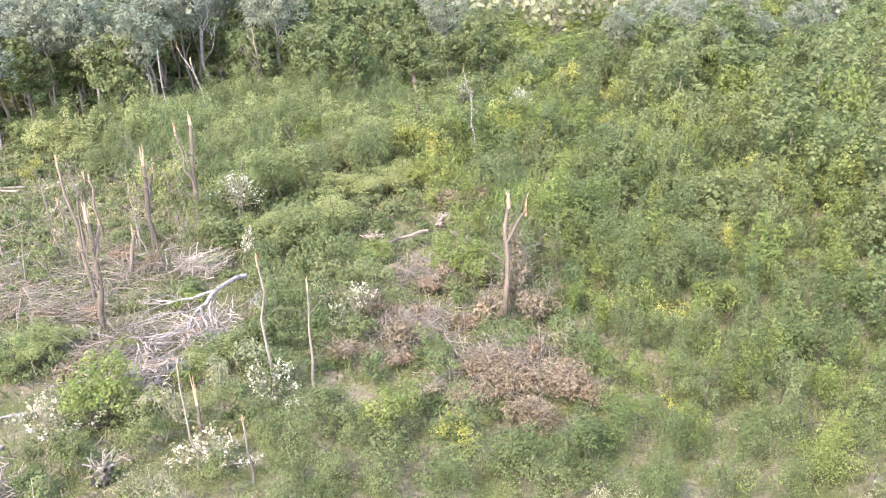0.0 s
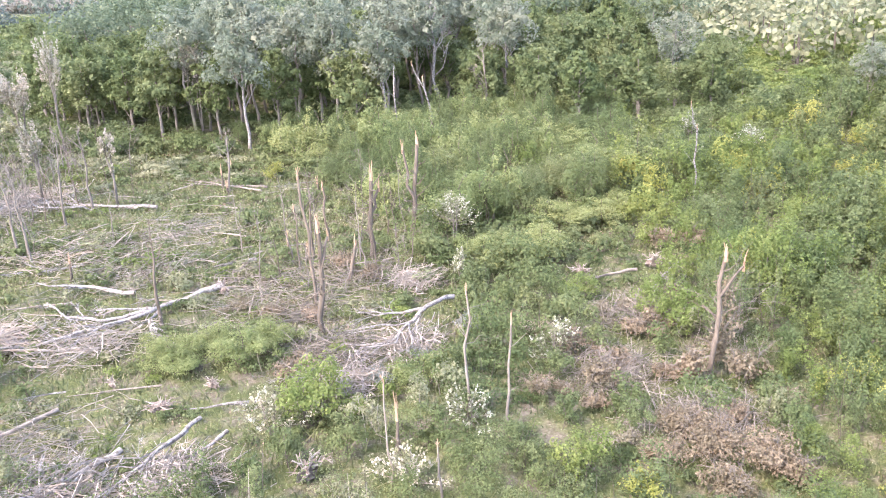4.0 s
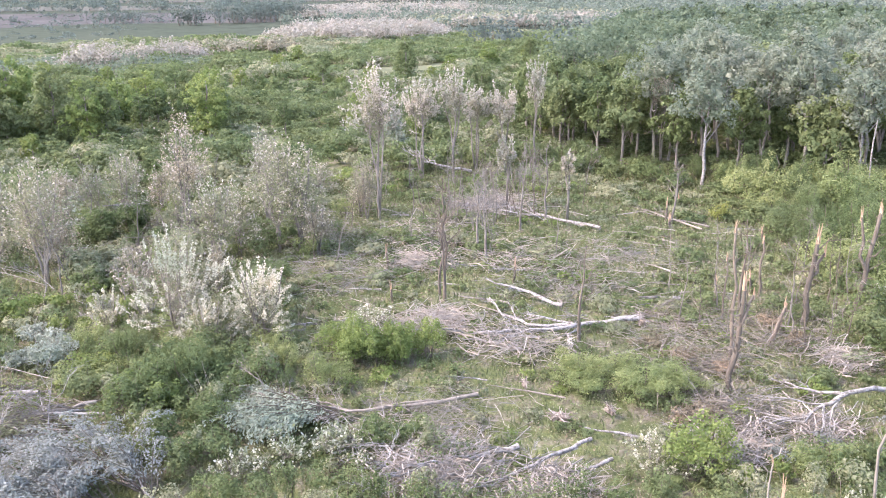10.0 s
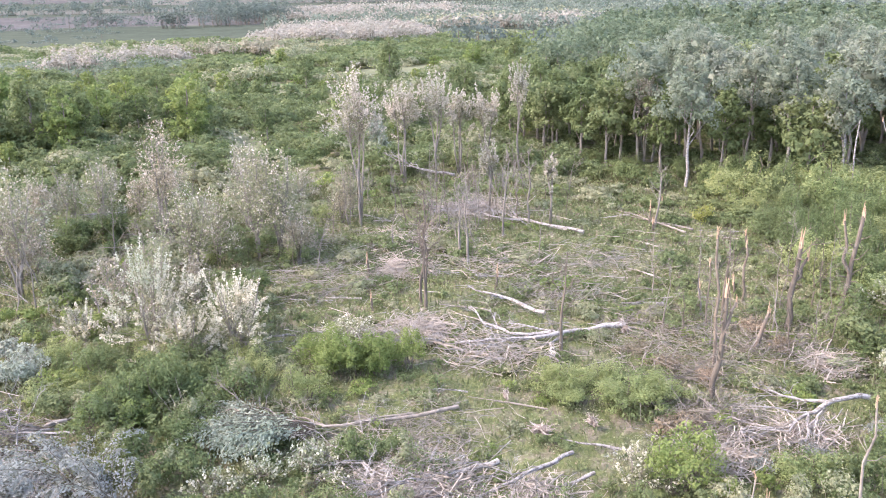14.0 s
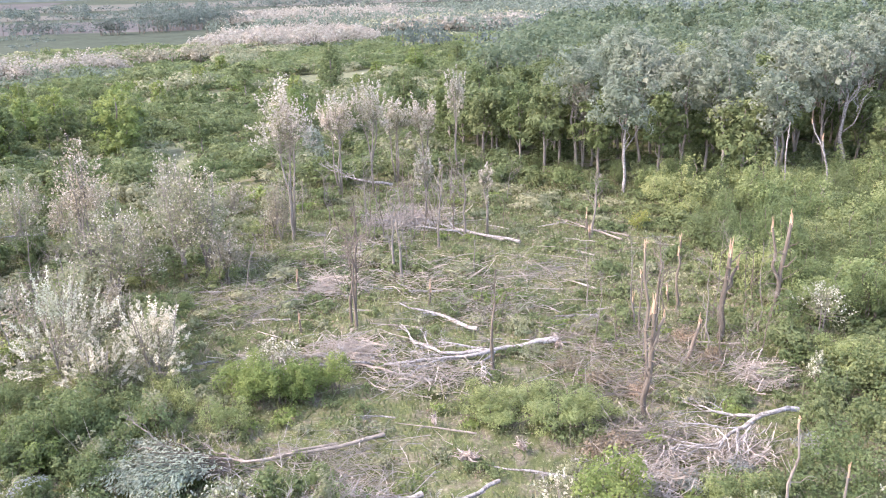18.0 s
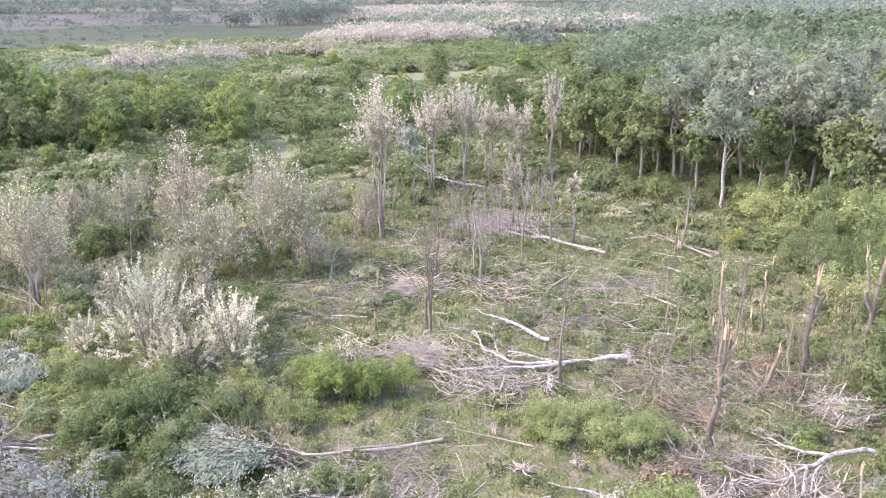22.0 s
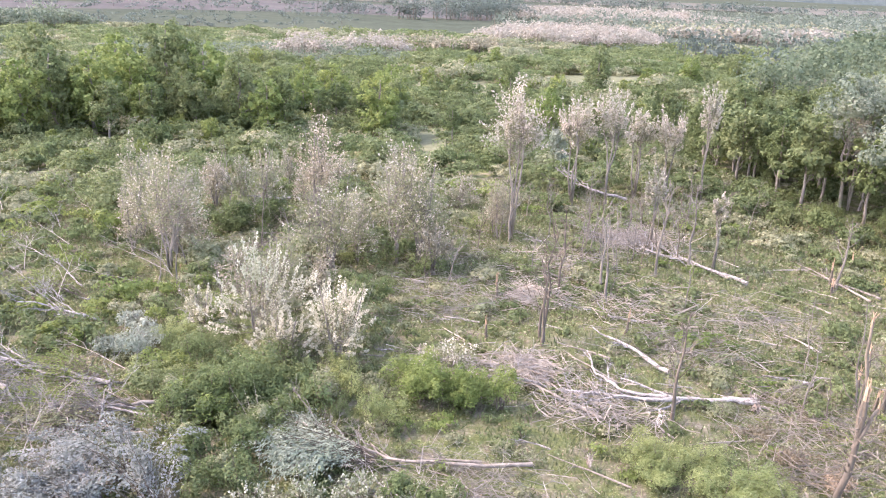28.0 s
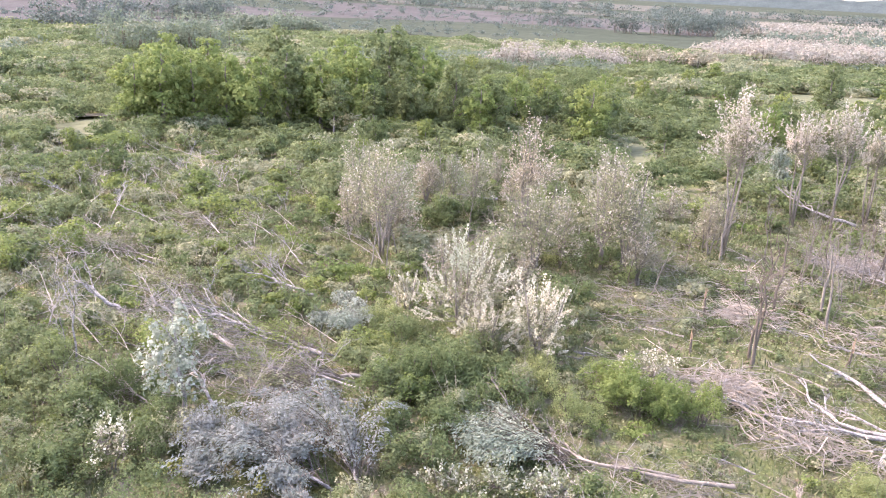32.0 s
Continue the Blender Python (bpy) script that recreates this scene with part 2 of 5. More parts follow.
        e = rng.normal(size=(count, 3)) + 0.5 * out + np.array([0, 0, 0.25])
        e /= np.linalg.norm(e, axis=1, keepdims=True) + 1e-9
        c = heart[pick, tuft] + e * (girth[pick, tuft] * (0.7 + 0.4 * rng.random(count)))[:, None]
        c = L[pick, :3] + c * np.stack([L[pick, 3], L[pick, 3], L[pick, 4]], 1)
        c[:, 2] = np.maximum(c[:, 2], 0.05)
        self.leaves(c, size, e * 0.65 + out * 0.35 + np.array([0, 0, 0.3]), mat, width, droop, rise, None, stray)
        if core:
            # larger leaves in the heart of each lobe close it
            n = 6
            c = np.repeat(L[:, :3], n, 0) + rng.normal(size=(len(L) * n, 3)) * 0.22 * np.repeat(L[:, [3, 3, 4]], n, 0)
            r = np.repeat(np.minimum(L[:, 3], L[:, 4]), n) * 0.6
            keep = c[:, 2] > r * 0.5
            if keep.any():
                self.leaves(c[keep], r[keep], rng.normal(size=(int(keep.sum()), 3)), mat, 0.42)

    def mesh(self, name, *mats, smooth=False):
        me = bpy.data.meshes.new(name)
        v, f, k = np.concatenate(self.v), np.concatenate(self.f), np.concatenate(self.mat)
        me.vertices.add(len(v))
        me.vertices.foreach_set("co", v.ravel())
        me.loops.add(len(f) * 4)
        me.loops.foreach_set("vertex_index", f.ravel())
        me.polygons.add(len(f))
        me.polygons.foreach_set("loop_start", np.arange(0, len(f) * 4, 4, dtype=np.int32))
        me.polygons.foreach_set("material_index", k)
        me.polygons.foreach_set("use_smooth", np.full(len(f), smooth, bool))
        for m in mats:
            me.materials.append(m)
        me.update()
        me.validate()
        return me


def part(name, mesh, parent, label=""):
    ob = new(name, mesh)
    ob.parent = parent
    return tagged(ob, label) if label else ob


def bend(rng, a, b, n=5, wobble=0.05):
    """A crooked line from a to b."""
    a, b = np.asarray(a, float), np.asarray(b, float)
    s = np.linspace(0, 1, n)[:, None]
    p = a + (b - a) * s
    p[1:-1] += rng.normal(size=(n - 2, 3)) * wobble * np.linalg.norm(b - a)
    return p


def at(x, y, turn=0.0, size=1.0, z=0.0, tall=1.0):
    return pose(x, y, z, 0, 0, turn) @ Matrix.Diagonal((size, size, size * tall, 1))


# ---- the ground ----
def land(x, y):
    """The plain rises gently in the distance."""
    return 0.017 * np.maximum(0.0, y - 0.45 * x - 640)


def make_ground():
    edge = [-4400, -3200, -2400, -1800, -1300, -900, -700, -500, -400] + list(np.linspace(-300, 300, 151)) + [400, 500, 650, 800, 1200, 1600, 2400, 3200]
    xs, ys = np.array(edge, float), np.array([-400, -150, -60] + list(np.linspace(-20, 280, 101)) + [350, 420, 500, 580, 660, 740, 820, 1000, 1250, 1600, 2000, 2600, 3400, 4400], float)
    X, Y = np.meshgrid(xs, ys, indexing="ij")
    Z = land(X, Y) + 0.10 * np.sin(X * 0.31 + 1.3) * np.sin(Y * 0.27) + 0.07 * np.sin(X * 0.9 + Y * 0.5) + 0.05 * np.sin(Y * 1.3 - X * 0.4) - 0.12
    g = Geo()
    n, m = X.shape
    i, j = np.meshgrid(np.arange(n - 1), np.arange(m - 1), indexing="ij")
    q = np.stack([i * m + j, (i + 1) * m + j, (i + 1) * m + j + 1, i * m + j + 1], -1).reshape(-1, 4)
    g.add(np.stack([X, Y, Z], -1).reshape(-1, 3), q)
    return tagged(new("ground", g.mesh("ground", FLOOR, smooth=True)), "uneven forest floor of litter, earth and grass", "ground", "", "structure")


make_ground()
BARE = []  # places where the growth stays low: x, y, radius


def keep_low(x, y, r):
    d = math.hypot(x, y)
    BARE.append((x - x / d * r * 0.5, y - y / d * r * 0.5, r))


# ---- tree, shrub and dead wood kinds ----
def make_shrub(seed, leaf, name="shrub", label="leafy green shrub", radius=1.5, high=2.0, count=1000, size=0.2, stems=6, bark=None):
    base = tagged(new(name), label, "shrub")
    g, rng = Geo(seed), np.random.default_rng(seed)
    lobes = []
    for k in range(11):
        a, r = rng.random() * 6.28, radius * 0.75 * rng.random() ** 0.5
        z = high * (0.25 + 0.55 * rng.random()) * (1.1 - 0.5 * r / radius)
        lobes.append((math.cos(a) * r, math.sin(a) * r, z, radius * (0.28 + 0.2 * rng.random()), high * (0.16 + 0.14 * rng.random())))
    g.crown(lobes, int(count * 1.9), size * 0.62, inner=0.4, tufts=9, tight=1.25, fine=True, width=0.32, stray=0.35)
    s = Geo(seed + 1)
    for k in range(stems):
        L = lobes[k % len(lobes)]
        s.tube(bend(rng, (L[0] * 0.15, L[1] * 0.15, -0.25), (L[0] * 1.1, L[1] * 1.1, L[2] + L[4] * 0.7), 5, 0.05), np.linspace(0.04, 0.012, 5), 4)
    tagged(part("stem_tangle", s.mesh("stem_tangle", bark or BARK_BROWN), base), kind="stuff")
    part("foliage", g.mesh("foliage", leaf), base)
    return base


def make_tree(seed, leaf, bark, name, label, high=13.0, spread=3.4, bare=0.38, count=2200, size=0.42, lean=0.0, thick=0.24, lobes_n=16, limbs_n=6, upright=1.0):
    """A tapered trunk, limbs, and a crown of leaf clumps; bare: the share of the height without leaves."""
    base = tagged(new(name), label, "tree")
    rng = np.random.default_rng(seed)
    top = np.array([lean * high, lean * high * 0.4, high * 0.9])
    high *= 0.86
    top *= 0.86
    trunk = bend(rng, (0, 0, -0.4), top, 7, 0.012)
    g = Geo(seed)
    g.tube(trunk, thick * np.linspace(1.15, 0.25, 7), 8, 0, 0.15)
    part("trunk", g.mesh("trunk", bark, smooth=True), base)
    lobes = []
    for k in range(lobes_n):
        f = bare + (0.97 - bare) * (k + 0.5) / lobes_n
        a = k * 2.4 + rng.random()
        prof = math.sin(math.pi * min(0.97, 0.22 + 0.72 * (f - bare) / (1 - bare))) ** 0.7
        r = spread * 0.62 * prof * (0.4 + 0.8 * rng.random())
        c = top * f / 0.9
        lr = spread * prof * (0.26 + 0.24 * rng.random())
        lobes.append((c[0] + math.cos(a) * r, c[1] + math.sin(a) * r, f * high, lr, lr * (0.75 + 0.3 * rng.random()) * upright))
    for k in range(limbs_n):
        L = lobes[(k * 2) % lobes_n]
        f = max(0.2, L[2] / high - 0.22)
        s = top * f / 0.9
        g = Geo(seed + k + 1)
        g.tube(bend(rng, s, (L[0], L[1], L[2] + 0.2), 5, 0.05), thick * np.linspace(0.42, 0.1, 5), 5)
        part("limb", g.mesh("limb", bark, smooth=True), base)
    g = Geo(seed + 50)
    g.crown(lobes, count, size, inner=0.5, core=size > 0.2)
    part("crown", g.mesh("crown", leaf), base)
    return base


def shards(parent, rng, p, r, long, n=5):
    """Splinters standing on a broken end."""
    for k in range(n):
        a = k * 6.28 / n + rng.random()
        o = np.array([math.cos(a), math.sin(a), 0]) * r * 0.6
        h = long * (0.25 + 0.75 * rng.random() ** 1.5)
        tip = p + o * 1.25 + np.array([rng.normal() * 0.06, rng.normal() * 0.06, h])
        g = Geo(k)
        g.tube([p + o - np.array([0, 0, 0.25]), p + o + np.array([0, 0, h * 0.4]), tip], [r * 0.55, r * 0.42, 0.012], 4)
        part("splinter", g.mesh("splinter", WOOD_SPLINT), parent, "bright orange torn wood")


def broken_tree(seed, x, y, high, thick=0.2, lean=(0.0, 0.0), bark=None, branches=4, splint=0.9, label="", name="broken_tree", fork=None):
    """A trunk that has snapped off, with a pale splintered end and stubs of branches."""
    base = tagged(new(name), label or "snapped brown tree trunk with an orange splintered top", "tree", "snapped trunks")
    base.matrix_basis = pose(x, y, 0)
    rng = np.random.default_rng(seed)
    bark = bark or BARK_BROWN
    thick *= 0.62 if bark is BARK_BROWN else 0.45
    branches += 5 if bark is BARK_BROWN and branches else 0
    keep_low(x, y, 0.9)
    top = np.array([lean[0], lean[1], high])
    line = bend(rng, (0, 0, -0.3), top, 6, 0.014)
    g = Geo(seed)
    g.tube(line, thick * np.linspace(1.2, 0.7, 6), 8, 0, 0.25)
    part("trunk", g.mesh("trunk", bark, smooth=True), base)
    if splint > 0:
        shards(base, rng, line[-1], thick * 0.75, splint)
    for k in range(branches):
        f = 0.3 + 0.6 * rng.random()
        s = line[0] + (line[-1] - line[0]) * f
        a, ln = rng.random() * 6.28, high * (0.1 + 0.22 * rng.random())
        e = s + np.array([math.cos(a) * ln * 0.6, math.sin(a) * ln * 0.6, ln * (0.9 * rng.random() - 0.1)])
        g = Geo(seed + 5 + k)
        g.tube(bend(rng, s, e, 4, 0.07), thick * np.linspace(0.35, 0.09, 4), 5)
        if rng.random() < 0.6:
            g.tube(bend(rng, s + (e - s) * 0.6, e + rng.normal(size=3) * ln * 0.3, 3, 0.05), thick * np.linspace(0.16, 0.05, 3), 4)
        part("branch", g.mesh("branch", bark), base)
    if fork:
        g = Geo(seed + 40)
        s = line[0] + (line[-1] - line[0]) * fork[0]
        e = np.array([fork[1], fork[2], fork[3]])
        g.tube(bend(rng, s, e, 5, 0.03), thick * np.linspace(0.75, 0.45, 5), 7, 0, 0.2)
        limb = part("limb", g.mesh("limb", bark, smooth=True), base)
        shards(limb, rng, e, thick * 0.45, splint * 0.8, 3)
    return base


def twig_spray(g, rng, start, way, long, thick, depth, twigs=None):
    """A bare limb growing about along way; its side twigs go into twigs, where that is given."""
    way = np.asarray(way, float) / (np.linalg.norm(way) + 1e-9)
    end = np.asarray(start, float) + way * long
    end[2] = max(end[2], 0.06)
    line = bend(rng, start, end, 4, 0.06)
    line[:, 2] = np.maximum(line[:, 2], 0.04)
    g.tube(line, thick * np.linspace(1, 0.4, 4), 5 if thick > 0.05 else 3)
    if depth > 0:
        for k in range(int(2.6 + 2 * rng.random())):
            f = 0.35 + 0.6 * rng.random()
            turn = way + 0.62 * rng.normal(size=3) * np.array([1, 1, 0.7])
            twig_spray(twigs or g, rng, line[0] + (line[-1] - line[0]) * f, turn, long * (0.4 + 0.3 * rng.random()), max(0.009, thick * 0.5), depth - 1, twigs)


def tangle(g, bark, parent):
    """The thin twigs of a thing, too many to pick apart."""
    if g.v:
        tagged(part("twig_tangle", g.mesh("twig_tangle", bark), parent), kind="stuff")


def fallen_tree(seed, line, thick, bark=None, label="", branches=6, reach=4.0, depth=3, root=False, start=0.35, lift=0.25):
    """A trunk lying along line, from its foot to its tip, with the limbs of its crown."""
    base = tagged(new("fallen_tree"), label or "fallen white poplar trunk with bare broken limbs", "tree", "fallen trees")
    line = np.asarray(line, float)
    o = line[0] * np.array([1, 1, 0])
    base.matrix_basis = pose(*o)
    rng = np.random.default_rng(seed)
    bark = bark or BARK_WHITE
    p = line - o
    fine = np.concatenate([p[i] + (p[i + 1] - p[i]) * np.linspace(0, 1, 4, endpoint=False)[:, None] for i in range(len(p) - 1)] + [p[-1:]])
    for q in fine[::2]:
        keep_low(q[0] + o[0], q[1] + o[1], 1.1 + 2 * thick)
    fine[1:-1] += rng.normal(size=(len(fine) - 2, 3)) * thick * 0.38
    g, twigs = Geo(seed), Geo(seed + 1)
    g.tube(fine, thick * np.linspace(0.9, 0.22, len(fine)) * (0.88 + 0.24 * rng.random(len(fine))), 8, 0, 0.22)
    part("trunk", g.mesh("trunk", bark, smooth=True), base)
    for k in range(branches):
        f = start + (0.97 - start) * (k + 0.5 * rng.random()) / max(1, branches)
        i = min(int(f * (len(fine) - 1)), len(fine) - 2)
        way = fine[i + 1] - fine[i]
        way /= np.linalg.norm(way)
        side = np.cross(way, (0, 0, 1)) * (1 if k % 2 else -1)
        g = Geo(seed + 3 + k)
        twig_spray(g, rng, fine[i], way + side * (0.3 + 0.4 * rng.random()) + np.array([0, 0, lift * rng.random()]), reach * (0.4 + 0.5 * rng.random()), thick * 0.36 + 0.006, depth, twigs)
        part("branch", g.mesh("branch", bark), base)
    tangle(twigs, bark, base)
    if root:
        roots(seed + 90, thick * 3.6, part("root_plate", earth_clod(seed + 90, thick * 4.0), base, "torn-up pinkish root plate"))
    return base


def earth_clod(seed, r):
    """A lumpy upright plate of earth, torn out with the roots."""
    g, rng = Geo(seed), np.random.default_rng(seed)
    n, m = 7, 12
    u, v = np.meshgrid(np.linspace(0.05, math.pi - 0.05, n), np.linspace(0, 2 * math.pi, m, endpoint=False), indexing="ij")
    q = r * 0.7 * (0.25 + 0.95 * rng.random((n, m)))
    p = np.stack([np.cos(u) * q * 0.35, np.sin(u) * np.cos(v) * q, 0.2 + np.sin(u) * np.sin(v) * q * 0.6], -1)
    i, j = np.meshgrid(np.arange(n - 1), np.arange(m), indexing="ij")
    k = (j + 1) % m
    g.add(p.reshape(-1, 3), np.stack([i * m + j, i * m + k, (i + 1) * m + k, (i + 1) * m + j], -1).reshape(-1, 4))
    return g.mesh("earth_clod", ROOT_EARTH)


def roots(seed, r, parent):
    rng = np.random.default_rng(seed)
    for k in range(24):
        a = rng.random() * 3.6 - 0.3
        l = r * (0.8 + 0.5 * rng.random())
        g = Geo(seed + k)
        g.tube(bend(rng, (0, 0, 0.35), (rng.normal() * 0.3 * r, math.cos(a) * l * 0.85, max(0.02, 0.25 + math.sin(a) * l * 0.7)), 5, 0.09), r * np.linspace(0.06, 0.012, 5), 5, 0, 0.3)
        part("root", g.mesh("root", BARK_DEAD if k % 2 else ROOT_EARTH), parent)


def brush(seed, spots, name="brush_pile", label="heap of grey broken twigs and branches", bark=None, thick=0.035):
    """Heaps of loose twigs: x, y, radius, twigs, main direction in degrees."""
    g, rng = Geo(seed), np.random.default_rng(seed)
    for x, y, r, n, way in spots:
        for k in range(int(n * 3.0)):
            a = radians(way) + rng.normal() * 0.75
            c = np.array([x + rng.normal() * r * 0.55, y + rng.normal() * r * 0.55, 0.05 + rng.random() ** 2 * 0.7])
            l = min(r * (0.25 + 0.5 * rng.random()), 0.7 + 2.0 * rng.random() ** 1.5)
            d = np.array([math.cos(a), math.sin(a), 0.25 * rng.normal()]) * l
            pts = bend(rng, c - d, c + d, 4, 0.06)
            pts[:, 2] = np.maximum(pts[:, 2], 0.03)
            g.tube(pts, thick * (0.28 + 0.95 * rng.random() ** 2.5) * np.linspace(1, 0.4, 4), 3)
    return tagged(new(name, g.mesh(name, bark or BARK_DEAD)), label, "dead wood", "", "stuff")


# ---- plan of the growth ----
def inside(x, y, corners):
    hit, n = False, len(corners)
    for i in range(n):
        (ax, ay), (bx, by) = corners[i], corners[i - 1]
        if (ay > y) != (by > y) and x < (bx - ax) * (y - ay) / (by - ay) + ax:
            hit = not hit
    return hit


FOREST = [(9, 112), (16, 99), (25, 88), (35, 85), (48, 80), (60, 86), (84, 84), (120, 105), (230, 230), (260, 420), (112, 420), (66, 296), (46, 232), (29, 178), (18, 140)]
CLEARING = [(-9, 37), (4, 30), (14, 28), (22, 36), (25, 47), (28, 60), (25, 80), (12, 92), (0, 92), (-8, 78), (-13, 62), (-11, 48)]
RIGHT = [(13, 6), (25, 16), (31, 27), (42, 44), (56, 60), (75, 82), (120, 105), (190, 120), (150, 40), (60, 0)]
GREEN_BELT = [(24, 47), (31, 30), (42, 44), (75, 82), (84, 84), (60, 86), (48, 80), (35, 85), (26, 82)]
PALE_STAND = [(-30, 48), (-14, 48), (-11, 60), (-5, 80), (-8, 96), (-36, 96), (-42, 70)]
BROKEN_STAND = [(-66, 34), (-22, 22), (-16, 38), (-22, 50), (-40, 66), (-62, 82), (-82, 70)]
MEADOWS = [
    [(-47.8, 173.1), (-29.2, 184.0), (-35.9, 211.5), (-50.1, 204.2)],
    [(-25.1, 198.3), (12.2, 222.1), (13.2, 262.4), (-26.1, 235.2)],
    [(-25.1, 102.9), (-20.0, 104.6), (-26.9, 133.1), (-31.6, 129.4)],
    [(-38.8, 147.2), (-30.2, 150.8), (-35.7, 169.1), (-41.1, 166.7)],
    [(-87.9, 70.7), (-90.3, 82.9), (-100.3, 91.5), (-100.4, 80.2)],
    [(-124.7, 99.8), (-125.0, 111.7), (-135.9, 120.4), (-137.9, 110.4)],
]


CORRIDOR = [(68, 50), (101, 66), (182, 118), (167, 135), (90, 73)]


def zone(x, y):
    if any(inside(x, y, m) for m in MEADOWS):
        return "meadow"
    if inside(x, y, CORRIDOR):
        return "young"
    for name, corners in (("clearing", CLEARING), ("forest", FOREST), ("belt", GREEN_BELT), ("right", RIGHT), ("pale", PALE_STAND), ("broken", BROKEN_STAND)):
        if inside(x, y, corners):
            return name
    return "scrub"


def drift(x, y, s):
    return 0.5 + 0.5 * noise.noise(Vector((x / s, y / s, 3.1)))


# share of clumps kept, radius, height from and to, and the leaf mix by turns
GROWTH = {
    "clearing": (0.34, 0.75, 0.35, 1.1, "GMGBMG"),
    "forest": (0.5, 1.2, 1.0, 2.6, "GDGDG"),
    "belt": (0.8, 1.0, 0.6, 1.6, "GDGBGG"),
    "right": (0.95, 1.15, 1.2, 3.8, "GDLGDLDGDL"),
    "pale": (0.75, 1.0, 0.8, 2.0, "MGMMGB"),
    "broken": (1.0, 1.15, 0.9, 2.5, "MGLGLD"),
    "scrub": (0.95, 1.1, 1.2, 3.2, "GDMGGGD"),
    "young": (0.95, 1.1, 0.8, 1.9, "LGLLB"),
    "meadow": (0.0, 1, 1, 1, "G"),
}
LEAF_OF = {"G": LEAF_GREEN, "D": LEAF_DARK, "B": LEAF_BRIGHT, "L": LEAF_LIME, "Y": LEAF_YELLOW, "M": LEAF_MUTED}
LABEL_OF = {
    "G": "dense green shrubs and saplings covering the ground", "D": "dark-green bushes in the shade of the forest", "B": "bright fresh-green young shrubs",
    "L": "dense olive-green saplings in the open scrub", "Y": "yellow-green saplings scattered through the scrub", "M": "dusty grey-green undergrowth with dry stems",
}


# ---- meadows, fields and the distance ----
def sheet(name, corners, mat, label, z, category="field"):
    g = Geo()
    c = np.array([(x, y, z) for x, y in corners], float)
    n = 14
    u, v = np.meshgrid(np.linspace(0, 1, n), np.linspace(0, 1, n), indexing="ij")
    p = (c[0] * (1 - u[..., None]) + c[1] * u[..., None]) * (1 - v[..., None]) + (c[3] * (1 - u[..., None]) + c[2] * u[..., None]) * v[..., None]
    size = np.linalg.norm(c[2] - c[0])
    rng = np.random.default_rng(int(size * 10))
    p[1:-1, 1:-1, :2] += (rng.random(p[1:-1, 1:-1, :2].shape) - 0.5) * 0.3 * min(np.linalg.norm(c[1] - c[0]), np.linalg.norm(c[3] - c[0]), np.linalg.norm(c[2] - c[1])) / n
    p[..., 2] += land(p[..., 0], p[..., 1])
    i, j = np.meshgrid(np.arange(n - 1), np.arange(n - 1), indexing="ij")
    q = np.stack([i * n + j, (i + 1) * n + j, (i + 1) * n + j + 1, i * n + j + 1], -1).reshape(-1, 4)
    g.add(p.reshape(-1, 3), q)
    return tagged(new(name, g.mesh(name, mat, smooth=True)), label, category, "", "structure")


for k, m in enumerate(MEADOWS):
    sheet("meadow", m, FIELD_DRY, "small meadow of pale dry grass", 0.14 + 0.012 * k)
sheet("track", [(-105.6, 83.2), (-101.4, 92.0), (-103.9, 93.8), (-108.3, 85.3)], SAND, "sandy dirt track", 0.21, "track")
sheet("field_plain", [(-1800, 405), (1500, 405), (2600, 4000), (-3000, 4000)], FIELD_GREEN, "wide flat plain of meadows", 0.3)
sheet("field_west", [(-900, 120), (-240, 175), (-330, 620), (-1500, 640)], FIELD_BROWN, "brown fallow field with scattered bushes", 0.36)
sheet("field_west_strip", [(-420, 600), (-120, 640), (-160, 900), (-700, 900)], FIELD_BROWN, "brown fallow strip", 0.5)
sheet("field_pale", [(-1700, 950), (40, 1000), (60, 1180), (-1900, 1150)], FIELD_PALE, "pale dry field strip", 0.6)
sheet("field_north", [(-500, 1350), (900, 1300), (1100, 1800), (-700, 1900)], FIELD_PALE, "pale stubble field far off", 0.7)
sheet("field_far", [(-2400, 1500), (-600, 1600), (-800, 2400), (-3000, 2200)], FIELD_BROWN, "brown ploughed field far off", 0.75)


def wood(name, seed, x0, y0, x1, y1, deep, n, low, high, leaf, label, size=1.2, per=70, spread=4.0, mound=False):
    """A far wood or hedge along a line, so many crowns deep that it is counted as one."""
    g, t, rng = Geo(seed), Geo(seed + 1), np.random.default_rng(seed)
    d = np.array([x1 - x0, y1 - y0], float)
    side = np.array([-d[1], d[0]]) / np.linalg.norm(d)
    for k in range(n):
        u, v = rng.random(2)
        bulge = math.sqrt(max(0.02, math.sin(math.pi * u))) if mound else 1.0
        p = np.array([x0, y0]) + d * u + side * deep * (0.5 + (v - 0.5) * bulge)
        h, s = low + (high - low) * rng.random(), spread * (0.7 + 0.6 * rng.random())
        h *= (0.55 + 0.45 * bulge) * (0.65 + 0.7 * drift(p[0], p[1], 12))
        z = float(land(p[0], p[1]))
        lobes = [(p[0] + rng.normal() * s * 0.4, p[1] + rng.normal() * s * 0.4, z + h * (0.28 + 0.52 * rng.random()), s * (0.5 + 0.3 * rng.random()), h * 0.26) for _ in range(4)]
        g.crown(lobes, per, size, inner=0.5)
        t.tube([(p[0], p[1], z - 0.2), (p[0], p[1], z + h * 0.6)], [0.25, 0.1], 4)
    ob = tagged(new(name, g.mesh(name, leaf)), label, "trees", "", "stuff")
    tagged(new("far_trunks", t.mesh("far_trunks", BARK_BROWN)), "thin trunks under far crowns", "trees", "", "stuff")
    return ob


